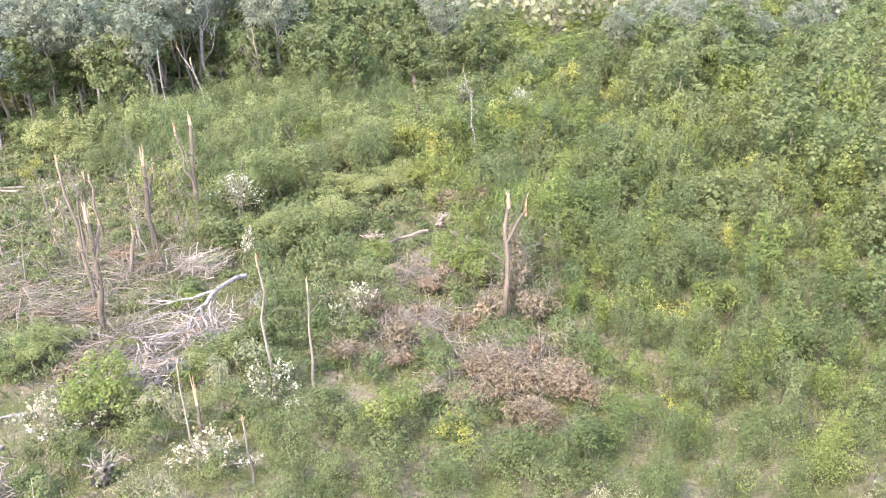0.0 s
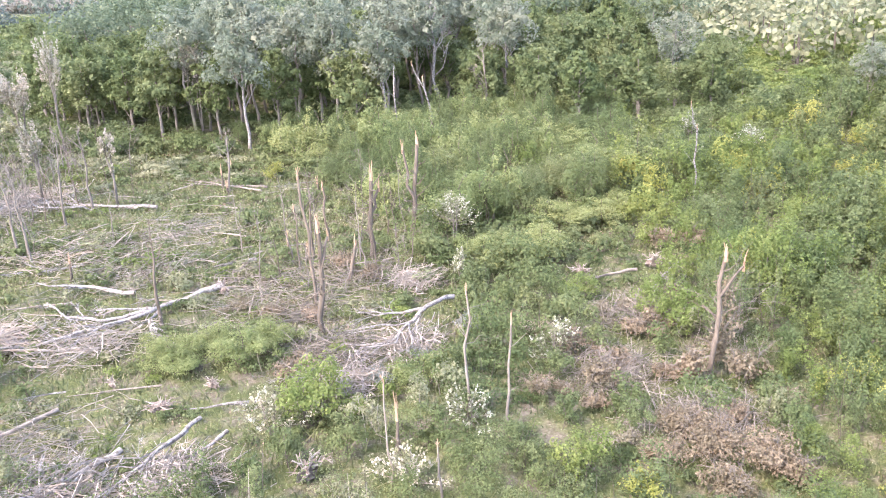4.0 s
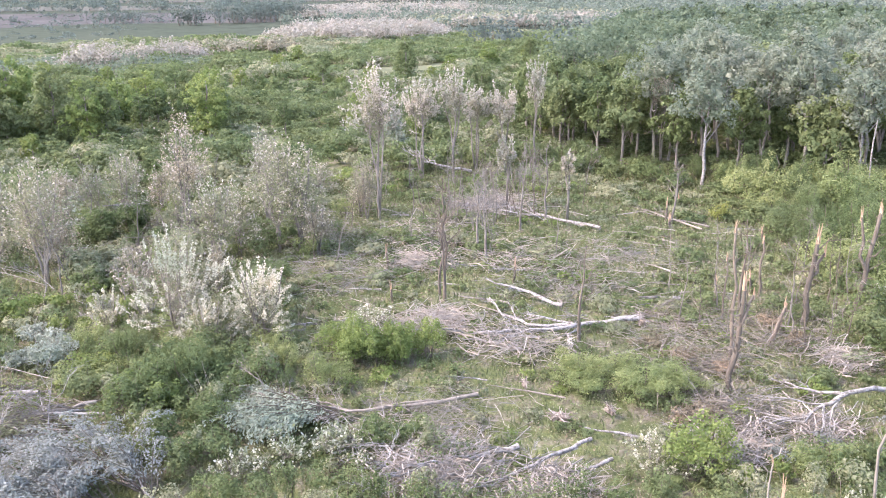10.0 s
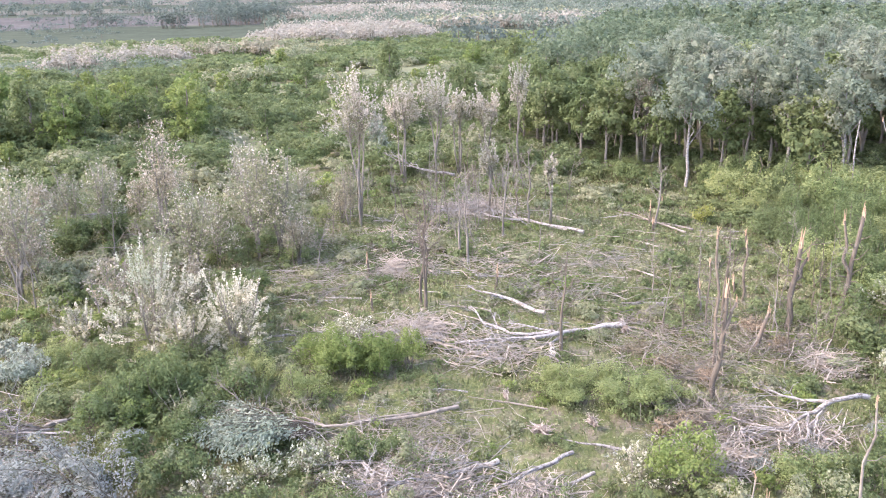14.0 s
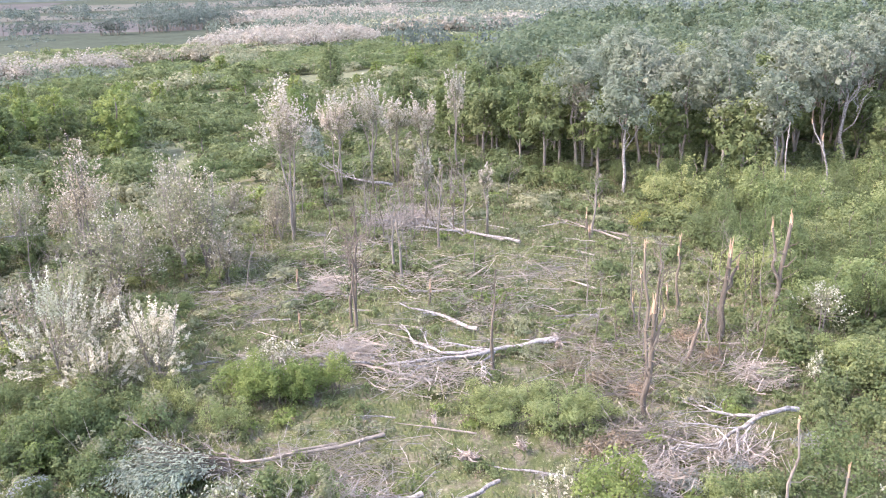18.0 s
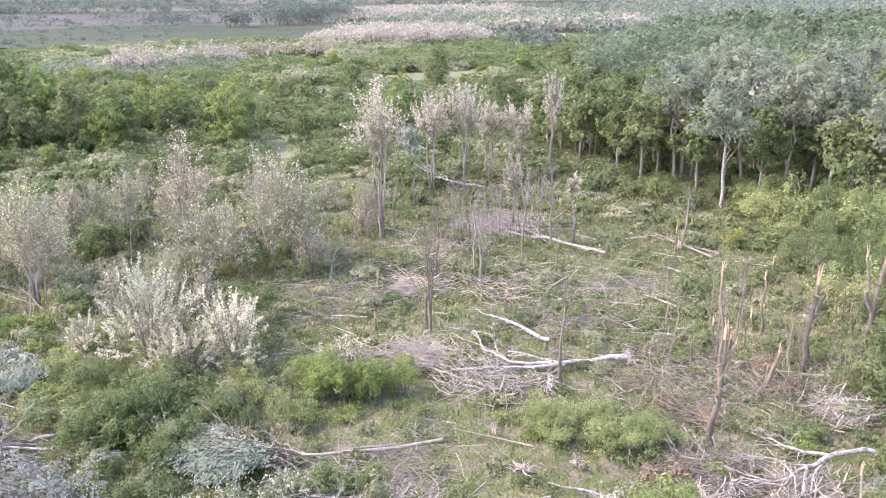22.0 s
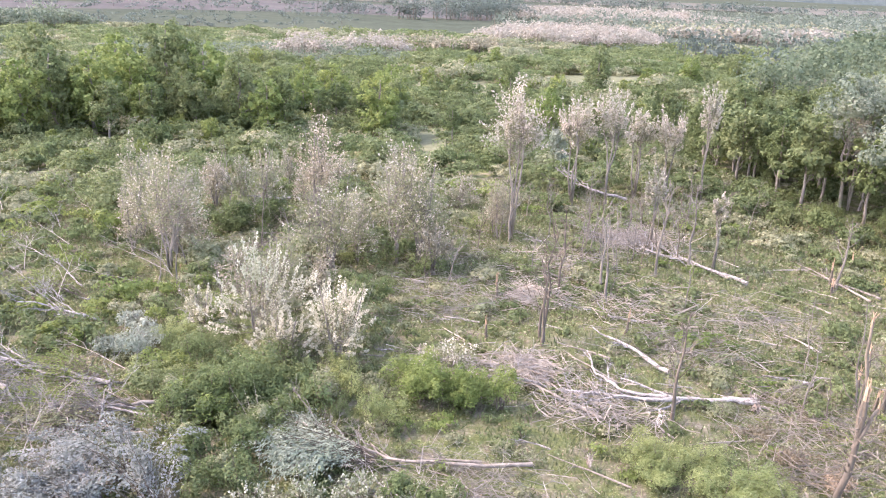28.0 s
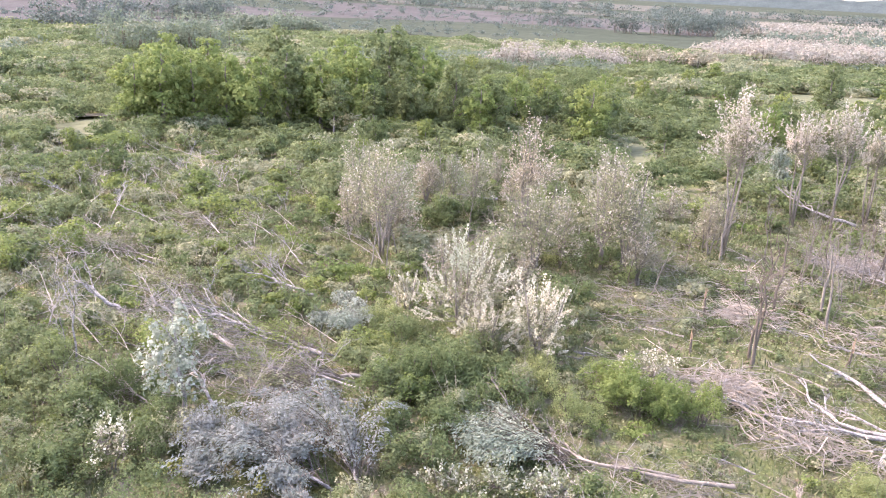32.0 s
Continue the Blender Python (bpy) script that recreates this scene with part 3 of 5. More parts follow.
LEAF_PALEGREEN = leaf_material("pale_yellow_green_leaves", (0.19, 0.19, 0.12), (0.26, 0.26, 0.165), (0.33, 0.325, 0.21), 0.4)
# distance haze is painted into these three leaf colours, paler and greyer
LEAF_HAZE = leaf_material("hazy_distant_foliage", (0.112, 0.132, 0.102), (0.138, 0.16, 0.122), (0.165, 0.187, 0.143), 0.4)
LEAF_FAR = leaf_material("far_foliage", (0.1, 0.122, 0.085), (0.142, 0.168, 0.115), (0.19, 0.215, 0.15), 0.4)
LEAF_FARDARK = leaf_material("far_dark_foliage", (0.07, 0.088, 0.074), (0.1, 0.122, 0.102), (0.135, 0.16, 0.132), 0.4)
# blossoming groves
wood("blossoming_grove", 201, -71, 350, 11, 358, 120, 420, 7, 10, LEAF_GROVE, "rounded grove of locust trees white with blossom", 0.7, 150, 4.5, True)
wood("blossoming_grove", 202, -127, 679, 79, 687, 220, 330, 8, 12, LEAF_GROVE, "far grove of locust trees white with blossom", 1.3, 90, 9.0, True)
wood("blossoming_grove", 203, 35.5, 509.3, 172.4, 646.8, 90, 160, 6, 9, LEAF_PALEGREEN, "pale green grove of young trees", 1.5, 70, 6.0)
wood("blossoming_grove", 204, -105, 234, -90, 240, 18, 36, 6, 9, LEAF_GROVE, "row of blossoming trees in the scrub", 0.5, 170, 3.0, True)
wood("blossoming_grove", 205, -95, 254, -71, 262, 24, 60, 6, 9, LEAF_GROVE, "row of blossoming trees in the scrub", 0.5, 170, 3.2, True)
wood("tree_row", 206, -85, 294, -49, 303, 28, 70, 4, 7, LEAF_DUSTY, "pale olive row of young trees", 0.6, 150, 3.2)
wood("blossoming_grove", 207, 40.2, 488.3, 139.6, 548.0, 60, 120, 6, 9, LEAF_GROVE, "far pale grove of blossoming trees", 1.5, 60, 6.0)
# dark tree rows and hedges
wood("tree_row", 211, -150, 600, -100, 740, 40, 80, 13, 18, LEAF_FARDARK, "dark row of tall trees behind the scrub", 0.85, 260, 6.0)
wood("tree_row", 212, -250, 640, -215, 690, 30, 18, 8, 12, LEAF_FARDARK, "dark clump of trees", 0.8, 220, 5.0)
wood("scrub_belt", 213, -83.5, 318.3, 16.0, 373.9, 60, 260, 1.5, 3.6, LEAF_FAR, "belt of green scrub before the grove", 0.55, 150, 4.5)
wood("scrub_belt", 214, -133.0, 192.2, -62.9, 244.6, 50, 260, 2.5, 5, LEAF_FAR, "belt of grey-green scrub", 0.5, 140, 4.0)
wood("wood_edge", 215, -188, 168, -172, 200, 26, 46, 8, 13, LEAF_FAR, "hazy green wood behind the grove", 0.55, 330, 4.2)
wood("wood_edge", 216, -190, 120, -200, 165, 60, 60, 2, 5, LEAF_FAR, "hazy bushes beside the fallow field", 0.55, 150, 3.5)
wood("tree_row", 217, -385, 320, -375, 440, 40, 60, 9, 15, LEAF_FARDARK, "dark trees along the fallow field", 0.9, 200, 6.0)
wood("tree_row", 228, -300, 225, -284, 258, 30, 26, 7, 12, LEAF_FARDARK, "dark clump of trees beside the fallow field", 0.8, 220, 5.0)
wood("tree_row", 229, -330, 230, -170, 500, 170, 170, 1.5, 4.5, LEAF_FARDARK, "low bushes scattered over the fallow field", 0.7, 70, 3.2)
wood("tree_row", 230, -620, 520, -200, 560, 260, 170, 2, 6, LEAF_FARDARK, "rows of bushes over the fallow field", 0.9, 70, 4.5)
wood("tree_row", 218, -244, 288, -234, 340, 30, 50, 7, 12, LEAF_FAR, "rounded clump of hazy trees on the fallow field", 0.75, 240, 5.0, True)
wood("tree_row", 219, -1400, 940, -150, 960, 50, 300, 7, 14, LEAF_FARDARK, "long hedge of dark trees across the plain", 1.4, 120, 9.0)
wood("tree_row", 220, -1600, 1250, 300, 1260, 70, 300, 8, 15, LEAF_FARDARK, "long far hedge of trees", 1.8, 100, 12.0)
wood("tree_row", 221, -1000, 560, -330, 700, 300, 90, 4, 9, LEAF_FARDARK, "bushes scattered over the fallow field", 1.0, 130, 5.0)
wood("far_wood", 222, -3000, 3000, 2600, 2900, 400, 520, 24, 40, LEAF_FARDARK, "dark wood along the horizon", 6.0, 50, 40.0)
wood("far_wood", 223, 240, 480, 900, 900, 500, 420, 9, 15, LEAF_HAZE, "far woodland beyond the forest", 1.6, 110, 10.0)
wood("far_wood", 224, 200, 160, 420, 420, 260, 420, 7, 12, LEAF_FARDARK, "dark woodland at the far side", 1.1, 140, 7.0)
wood("far_wood", 225, 150, 40, 260, 170, 80, 170, 7, 12, LEAF_MUTED, "silver-green wood across the scrub", 0.9, 120, 5.0)
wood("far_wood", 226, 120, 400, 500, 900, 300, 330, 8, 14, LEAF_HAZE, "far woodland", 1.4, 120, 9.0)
wood("tree_row", 227, 149.9, 164.0, 149.2, 133.6, 40, 60, 7, 10, LEAF_CANOPY, "green trees behind the forest", 0.6, 200, 4.5)


def ridge():
    """A low wooded rise that closes the plain."""
    g = Geo(5)
    xs = np.linspace(-2600, 2600, 160)
    rows = []
    for k, (y, up) in enumerate([(2850, 0.0), (2900, 0.55), (2960, 0.9), (3040, 1.0), (3140, 0.6)]):
        top = 34 + 9 * np.sin(xs * 0.0021 + 1) + 5 * np.sin(xs * 0.0083) + 3 * np.sin(xs * 0.031 + k)
        rows.append(np.stack([xs, np.full(160, y), land(xs, y) + up * top], 1))
    i, j = np.meshgrid(np.arange(4), np.arange(159), indexing="ij")
    q = np.stack([i * 160 + j, i * 160 + j + 1, (i + 1) * 160 + j + 1, (i + 1) * 160 + j], -1).reshape(-1, 4)
    g.add(np.concatenate(rows), q)
    tagged(new("backdrop", g.mesh("backdrop", FIELD_WOOD, smooth=True)), "dark wooded rise along the horizon", "hill", "", "structure")


FIELD_WOOD = field_material("far_wooded_slope", (0.045, 0.058, 0.055), (0.075, 0.09, 0.085), 0.02)
ridge()


# ---- the forest ----
OAK = [make_tree(300 + k, LEAF_DARK if k % 2 else LEAF_GREEN, BARK_GREY, "broadleaf_tree", lab, hi, sp, 0.4, 3700, 0.32, 0.02, 0.19)
       for k, (lab, hi, sp) in enumerate([("tall green broadleaf tree in the forest", 13.0, 3.9), ("tall dark-green broadleaf tree in the forest", 14.0, 3.6),
                                          ("broad green tree in the forest", 11.5, 4.4), ("slender dark-green forest tree", 12.5, 3.4)])]
POPLAR = [make_tree(320 + k, LEAF_SILVER, BARK_GREY if k == 2 else BARK_WHITE, "poplar_tree", lab, hi, 3.9, 0.55, 5400, 0.22, ln, 0.17)
          for k, (lab, hi, ln) in enumerate([("tall silver-leaved poplar with a white trunk", 15.5, 0.02), ("silver poplar with a leaning white trunk", 15.0, 0.06), ("tall silver-grey poplar of the forest", 17.0, -0.03)])]
used = set()


def plant(kind, x, y, turn, size, tall=1.0, label=""):
    """The first planting takes the built tree, further ones its copies."""
    m = at(x, y, turn, size, 0.0, tall)
    if kind.name in used:
        ob = copy_thing(kind, m)
    else:
        used.add(kind.name)
        kind.matrix_basis = m
        ob = kind
    return tagged(ob, label) if label else ob


# the edge, tree by tree: x, y, kind, size
EDGE_POPLARS = [(27.1, 83.3, 0, 1.0), (41.7, 79.6, 1, 0.95), (35.3, 88.7, 2, 0.95), (39.0, 86.5, 0, 1.05), (50.5, 93.0, 2, 1.05), (59.5, 81.6, 0, 1.1)]
for k, (x, y, i, s) in enumerate(EDGE_POPLARS):
    plant(POPLAR[i], x, y, 77 * k, s)
EDGE_OAKS = [(21.1, 94.4, 0, 0.95), (26.4, 90.5, 3, 0.85), (32.3, 87.4, 1, 0.85), (39.2, 82.0, 2, 0.95), (13.5, 110.2, 1, 0.95), (18.3, 112.0, 0, 0.95),
             (24.4, 108.0, 3, 1.0), (54.9, 81.1, 2, 0.85), (66.2, 80.3, 0, 0.8), (73.7, 80.0, 2, 0.8), (77.4, 77.5, 1, 0.8), (81.1, 75.0, 3, 0.75)]
for k, (x, y, i, s) in enumerate(EDGE_OAKS):
    plant(OAK[i], x, y, 133 * k, s)
rng = np.random.default_rng(41)
placed, tries = 0, 0
spots = []
while placed < 215 and tries < 16000:
    tries += 1
    u = rng.random() ** 1.5
    a = 0.02 + 0.98 * rng.random()
    q = 86 + 70 * u
    x, y = math.sin(a) * q, math.cos(a) * q
    if not inside(x, y - 5, FOREST) or not inside(x, y, FOREST) or any((x - p) ** 2 + (y - r) ** 2 < 10 + q * 0.06 for p, r in spots):
        continue
    spots.append((x, y))
    silver = inside(x, y, [(26, 84), (62, 84), (72, 112), (34, 122)])
    kinds = POPLAR[2:] if rng.random() < (0.55 if silver and q > 94 else 0.05) else OAK
    plant(kinds[int(rng.random() * len(kinds))], x, y, rng.random() * 360, (0.88 + 0.3 * rng.random()), 0.9 + 0.2 * rng.random())
    placed += 1



def canopy():
    """The closed forest behind its first rows, seen over the near crowns."""
    g, t, rng = Geo(351), Geo(352), np.random.default_rng(351)
    n = 0
    while n < 560:
        a, q = -0.05 + 1.1 * rng.random(), 140 + 270 * rng.random() ** 1.2
        x, y = math.sin(a) * q, math.cos(a) * q
        if not inside(x, y, FOREST):
            n += 0.2
            continue
        n += 1
        h, s = 10 + 5 * rng.random(), 3.6 + 2.0 * rng.random()
        lobes = [(x + rng.normal() * s * 0.4, y + rng.normal() * s * 0.4, h * (0.6 + 0.25 * rng.random()), s * (0.45 + 0.25 * rng.random()), h * 0.17) for _ in range(5)]
        g.crown(lobes, 330, 0.0033 * q, inner=0.5)
        t.tube([(x, y, -0.2), (x, y, h * 0.7)], [0.25, 0.1], 4)
    tagged(new("forest_canopy", g.mesh("forest_canopy", LEAF_CANOPY)), "closed canopy of green forest trees", "trees", "", "stuff")
    tagged(new("far_trunks", t.mesh("far_trunks", BARK_GREY)), "thin trunks under far crowns", "trees", "", "stuff")


canopy()

# dead white trees at the edge
broken_tree(401, 44.4, 73.4, 6.7, 0.2, (-1.6, 0.0), BARK_WHITE, 3, 0.5, "dead white poplar trunk leaning at the forest edge", fork=(0.75, -2.6, 0.3, 8.3))
broken_tree(402, 47.0, 41.3, 5.4, 0.15, (0.1, 0.0), BARK_WHITE, 3, 0.5, "bare white birch trunk standing among green shrubs", fork=(0.85, -0.7, 0, 7.4))
broken_tree(403, 39.5, 73.5, 8.4, 0.16, (0.1, 0.0), BARK_WHITE, 4, 0.0, "slender white trunk at the forest edge")


def bare_tree(seed, x, y, high, thick, label, bark, name="bare_tree", spread=0.35, n=8, lean=0.04):
    """A standing tree that has lost its leaves: trunk and rising limbs with twigs."""
    base = tagged(new(name), label, "tree")
    base.matrix_basis = pose(x, y, 0)
    rng = np.random.default_rng(seed)
    line = bend(rng, (0, 0, -0.3), (rng.normal() * lean * high, rng.normal() * lean * high, high), 7, 0.014)
    g, twigs = Geo(seed), Geo(seed + 60)
    g.tube(line, thick * np.linspace(1.1, 0.15, 7), 7, 0, 0.15)
    part("trunk", g.mesh("trunk", bark, smooth=True), base)
    for k in range(n):
        f = 0.35 + 0.6 * (k + rng.random()) / n
        s = line[0] + (line[-1] - line[0]) * f
        a = rng.random() * 6.28
        g = Geo(seed + 2 + k)
        twig_spray(g, rng, s, (math.cos(a) * spread * 2, math.sin(a) * spread * 2, 1.0), high * 0.36 * (1.15 - f), thick * 0.34, 2, twigs)
        part("branch", g.mesh("branch", bark), base)
    tangle(twigs, bark, base)
    return base


bare_tree(410, 52.6, 86.6, 13.5, 0.27, "tall white poplar with a thin bare crown", BARK_WHITE, spread=0.25, n=9)
bare_tree(411, 52.9, 76.7, 9.2, 0.16, "grey bare tree at the forest edge", BARK_GREY)

# ---- snapped trunks ----
broken_tree(421, 25.0, 46.3, 6.8, 0.24, (1.1, 0.3), BARK_BROWN, 3, 1.0, "tall forked broken trunk with torn orange ends", fork=(0.5, -0.1, 0.2, 6.6))
broken_tree(422, 21.6, 45.6, 5.5, 0.26, (0.4, 0.0), BARK_BROWN, 6, 1.3, fork=(0.45, 1.0, 0.2, 4.6))
broken_tree(423, 15.5, 40.8, 7.7, 0.14, (-0.3, 0.0), BARK_BROWN, 3, 0.5)
broken_tree(424, 14.2, 37.1, 5.8, 0.22, (0.3, 0.0), BARK_BROWN, 8, 0.9, "ragged broken trunk with many torn branches", fork=(0.6, 0.9, 0.2, 5.2))
broken_tree(425, 21.0, 51.1, 3.9, 0.14, (0, 0), BARK_BROWN, 2, 0.5)
broken_tree(426, 16.9, 46.3, 4.3, 0.1, (0, 0), BARK_BROWN, 2, 0.4)
broken_tree(427, 18.6, 43.2, 2.2, 0.2, (0.8, 0), BARK_BROWN, 5, 0.8)
broken_tree(428, 25.7, 21.7, 5.8, 0.18, (0.8, 0.0), BARK_BROWN, 6, 1.2, "thick broken trunk hung with dry brown leaves", fork=(0.7, 1.5, -0.4, 5.3))
broken_tree(429, 11.8, 24.8, 1.9, 0.12, (0, 0), BARK_BROWN, 4, 1.3, "low snapped trunk split into orange splinters")
broken_tree(430, 10.5, 23.3, 4.4, 0.08, (0.1, 0.0), BARK_GREY, 2, 0.3, "thin snapped grey pole")
broken_tree(431, 16.4, 23.9, 4.9, 0.12, (0.3, 0.0), BARK_GREY, 2, 0.4, "thin snapped grey trunk")
broken_tree(432, 15.6, 25.7, 5.8, 0.12, (0.2, 0.0), BARK_GREY, 5, 0.3, "slender trunk with a few pale leaves")
broken_tree(433, 11.6, 21.5, 2.3, 0.1, (0, 0.0), BARK_GREY, 2, 0.5)
STUMPS = [(19.7, 69.6, 2.6), (4.7, 54.9, 1.7), (-4.5, 58.5, 1.9), (-3.9, 51.4, 1.3), (22.2, 75.1, 1.4), (19.9, 68.8, 0.9), (19.6, 68.0, 1.3),
          (-8.7, 80.2, 1.6), (-57.5, 66.0, 1.8), (25.9, 63.2, 1.6), (18.2, 48.4, 1.2), (17.7, 50.1, 1.8), (20.7, 51.7, 1.6)]
for k, (x, y, h) in enumerate(STUMPS):
    broken_tree(440 + k, x, y, h * 0.65, 0.15, (0.15 * math.sin(k * 2.0), 0.0), BARK_BROWN, 0, h * 0.5, "short stump with fresh orange splinters", "stump")
POLES = [(-0.3, 51.8, 7.6), (3.1, 60.2, 6.3), (7.5, 43.6, 5.9), (-6.1, 72.5, 6.0),
         (-0.6, 52.4, 5.7), (20.1, 69.3, 5.4), (-0.3, 51.1, 6.2), (2.6, 62.5, 6.8),
         (-0.4, 60.6, 6.3), (6.5, 67.9, 7.5), (18.7, 48.2, 6.0), (9.1, 71.3, 6.8)]
for k, (x, y, h) in enumerate(POLES):
    bare_tree(460 + 20 * k, x, y, h * 1.05, 0.11, "slender bare dead trunk standing in the clearing", BARK_GREY if k % 2 else BARK_BROWN, "dead_tree", 0.45, 8, 0.05)

# thin dead stems among the snapped trunks and over the clearing
rng = np.random.default_rng(93)
for k in range(64):
    cx, cy, r = ((19.4, 45.0, 5.0), (0.7, 68.4, 8.0), (6.9, 80.7, 7.0), (2.0, 74.0, 9.0))[k % 4]
    bare_tree(5000 + 30 * k, cx + rng.normal() * r * 0.6, cy + rng.normal() * r * 0.6, 2.8 + 4.2 * rng.random(), 0.032 + 0.03 * rng.random(), "thin leafless stem standing in the clearing", BARK_GREY if k % 3 else BARK_BROWN, "dead_tree", 0.5, 6, 0.11)

for k in range(14):
    bare_tree(7000 + 30 * k, -22 + rng.normal() * 9, 62 + rng.normal() * 9, 4.0 + 4.0 * rng.random(), 0.06, "thin leafless stem leaning in the pale stand", BARK_GREY, "dead_tree", 0.5, 7, 0.3)

# ---- blossoming and withered trees ----
def blossom_tree(seed, x, y, high, spread, label, leaf=None, green=0.3, bare=0.4, count=1100, size=0.24, thick=0.11, trunks=2, bark=None, vase=False, bloom=1.15, under=None, tips=0, slim=1.0, broad=1.75):
    """Forked stems that fan out into many upright twigs, whose ends are plumes of blossom."""
    base = tagged(new("blossoming_tree"), label, "tree", "blossoming trees")
    base.matrix_basis = pose(x, y, 0)
    rng = np.random.default_rng(seed)
    bark = bark or BARK_GREY
    spread *= 1.85 if vase else broad
    count = int(count * 2.2)
    keep_low(x, y, min(1.6, spread))
    fork = high * bare
    heads = []
    for k in range(trunks):
        a = k * 6.28 / trunks + rng.random() * 1.5
        r = spread * (0.15 + 0.4 * rng.random()) * (trunks > 1)
        o = np.array([math.cos(a), math.sin(a), 0.0])
        head = o * r + np.array([0, 0, high * (0.8 + 0.12 * rng.random())])
        line = np.stack([o * 0.08 + (0, 0, -0.3), o * 0.2 * r + (0, 0, fork * 0.55), o * 0.4 * r + (0, 0, fork), o * 0.7 * r + (0, 0, (fork + head[2]) / 2), head])
        line[1:-1] += rng.normal(size=(3, 3)) * 0.015 * high * np.array([1, 1, 0.2])
        g = Geo(seed + k)
        g.tube(line, thick * np.linspace(1.1, 0.22, 5), 6, 0, 0.1)
        part("trunk", g.mesh("trunk", bark, smooth=True), base)
        heads.append(line)
    tips = tips or int(20 + 9 * spread * spread)
    each, few = max(6, int(count * bloom / tips)), max(2, int(count * green / tips))
    twigs, petals, leafage = Geo(seed + 9), Geo(seed + 11), Geo(seed + 10)
    gap = rng.random() * 6.28
    for k in range(tips):
        a = rng.random() * 6.28
        q = rng.random() ** 0.5 * (0.75 + 0.35 * math.sin(a * 2 + gap) + 0.15 * math.sin(a * 5 + 2 * gap))
        top = high * (1.0 - 0.3 * q * q + 0.06 * rng.normal())
        low = fork + (high * 0.12 if vase else 0.0)
        z = low + (top - low) * (1 - (0.75 if vase else 0.95) * rng.random() ** 1.2)
        wide = 0.6 + 0.6 * (z - fork) / (high - fork) if vase else 1.15 - 0.5 * max(0.0, z / high - 0.5)
        tip = np.array([math.cos(a) * q * spread * wide, math.sin(a) * q * spread * wide, z])
        line = heads[int(rng.random() * trunks)]
        f = 1.9 + 1.9 * rng.random() * min(1.0, z / high)
        i = min(int(f), 3)
        s0 = line[i] + (line[i + 1] - line[i]) * (f - i)
        if s0[2] > z - 0.3:
            s0 = s0 * (1, 1, 0) + np.array([0, 0, max(0.2, z - 0.8)])
        bow = (s0 + tip) / 2 + (tip - s0) * np.array([0.2, 0.2, -0.06]) + rng.normal(size=3) * 0.06
        twigs.tube([s0, bow, tip], np.array([0.018, 0.012, 0.005]) * (0.7 + thick * 3), 3)
        way = tip - bow
        way /= np.linalg.norm(way) + 1e-9
        for g, n, lo, wide, w in ((petals, each, 0.25, 0.075 * slim, 0.34), (leafage, few, -0.3, 0.2, 0.4)):
            f = lo + (1.05 - lo) * rng.random((n, 1))
            side = rng.normal(size=(n, 3))
            c = bow + (tip - bow) * f + side * wide * (1.15 - 0.6 * np.clip(f, 0, 1)) * (0.6 + 0.35 * spread)
            g.leaves(c, size * 0.95, side * 0.7 + np.array([0, 0, 0.4]), 0, w, 0.0, 0.0, way * 0.7 + side * 0.35)
    tangle(twigs, bark, base)
    part("foliage", leafage.mesh("foliage", under or LEAF_MUTED), base)
    part("blossom", petals.mesh("blossom", leaf or LEAF_PALE), base, "loose white blossom")
    return base


TALL = "tall slender tree with a pale withered white crown"
TALL_PALE = [(-6.2, 73.9, 13.6, 2.0), (-2.3, 89.1, 11.5, 1.7), (1.2, 88.7, 12.4, 1.5), (4.0, 94.5, 9.6, 1.3),
             (7.3, 94.0, 9.9, 1.6), (11.3, 96.8, 12.6, 1.1), (25.8, 94.9, 11.2, 1.2), (6.0, 75.7, 7.1, 0.8), (11.1, 71.1, 6.0, 0.7)]
for k, (x, y, h, s) in enumerate(TALL_PALE):
    blossom_tree(600 + 30 * k, x, y, h, s, TALL, LEAF_PALE, 0.3, 0.5 if h > 6 else 0.7, int(620 * s), 0.2, 0.11, 3 if k < 5 else 2, None, True)
LEFT_PALE = [(-36.3, 62.9, 8.4, 1.9), (-31.2, 60.0, 6.1, 2.2), (-28.6, 70.9, 7.5, 1.5), (-22.3, 68.4, 11.2, 1.9),
             (-17.8, 60.1, 6.8, 2.2), (-16.3, 72.5, 8.6, 1.7), (-12.1, 63.9, 9.4, 2.3), (-10.2, 62.0, 4.4, 1.2),
             (-29.5, 56.4, 9.3, 2.4), (-35.6, 74.4, 4.4, 1.8), (-13.6, 63.4, 10.1, 2.2)]
for k, (x, y, h, s) in enumerate(LEFT_PALE):
    blossom_tree(1000 + 30 * k, x, y, h, s, "thin-crowned tree with dusty pale blossom and bare twigs", LEAF_PALE, 0.75, 0.3, int(520 * s), 0.18, 0.1, 4, BARK_GREY, False, 0.24, LEAF_DUSTY if k % 2 else LEAF_MUTED, 0, 1.0, 1.4)
# more of them scattered through the stand
rng = np.random.default_rng(88)
n = 0
while n < 20:
    x, y = -40 + 36 * rng.random(), 48 + 46 * rng.random()
    if not inside(x, y, PALE_STAND):
        continue
    blossom_tree(1300 + 30 * n, x, y, 3.2 + 3.2 * rng.random(), 1.0 + 0.8 * rng.random(), "small grey-twigged tree with faded blossom", LEAF_PALE if n % 3 else LEAF_MUTED, 0.8, 0.2, 480, 0.17, 0.07, 3, None, False, 0.22, LEAF_DUSTY if n % 2 else LEAF_MUTED, 0, 1.0, 1.4)
    n += 1
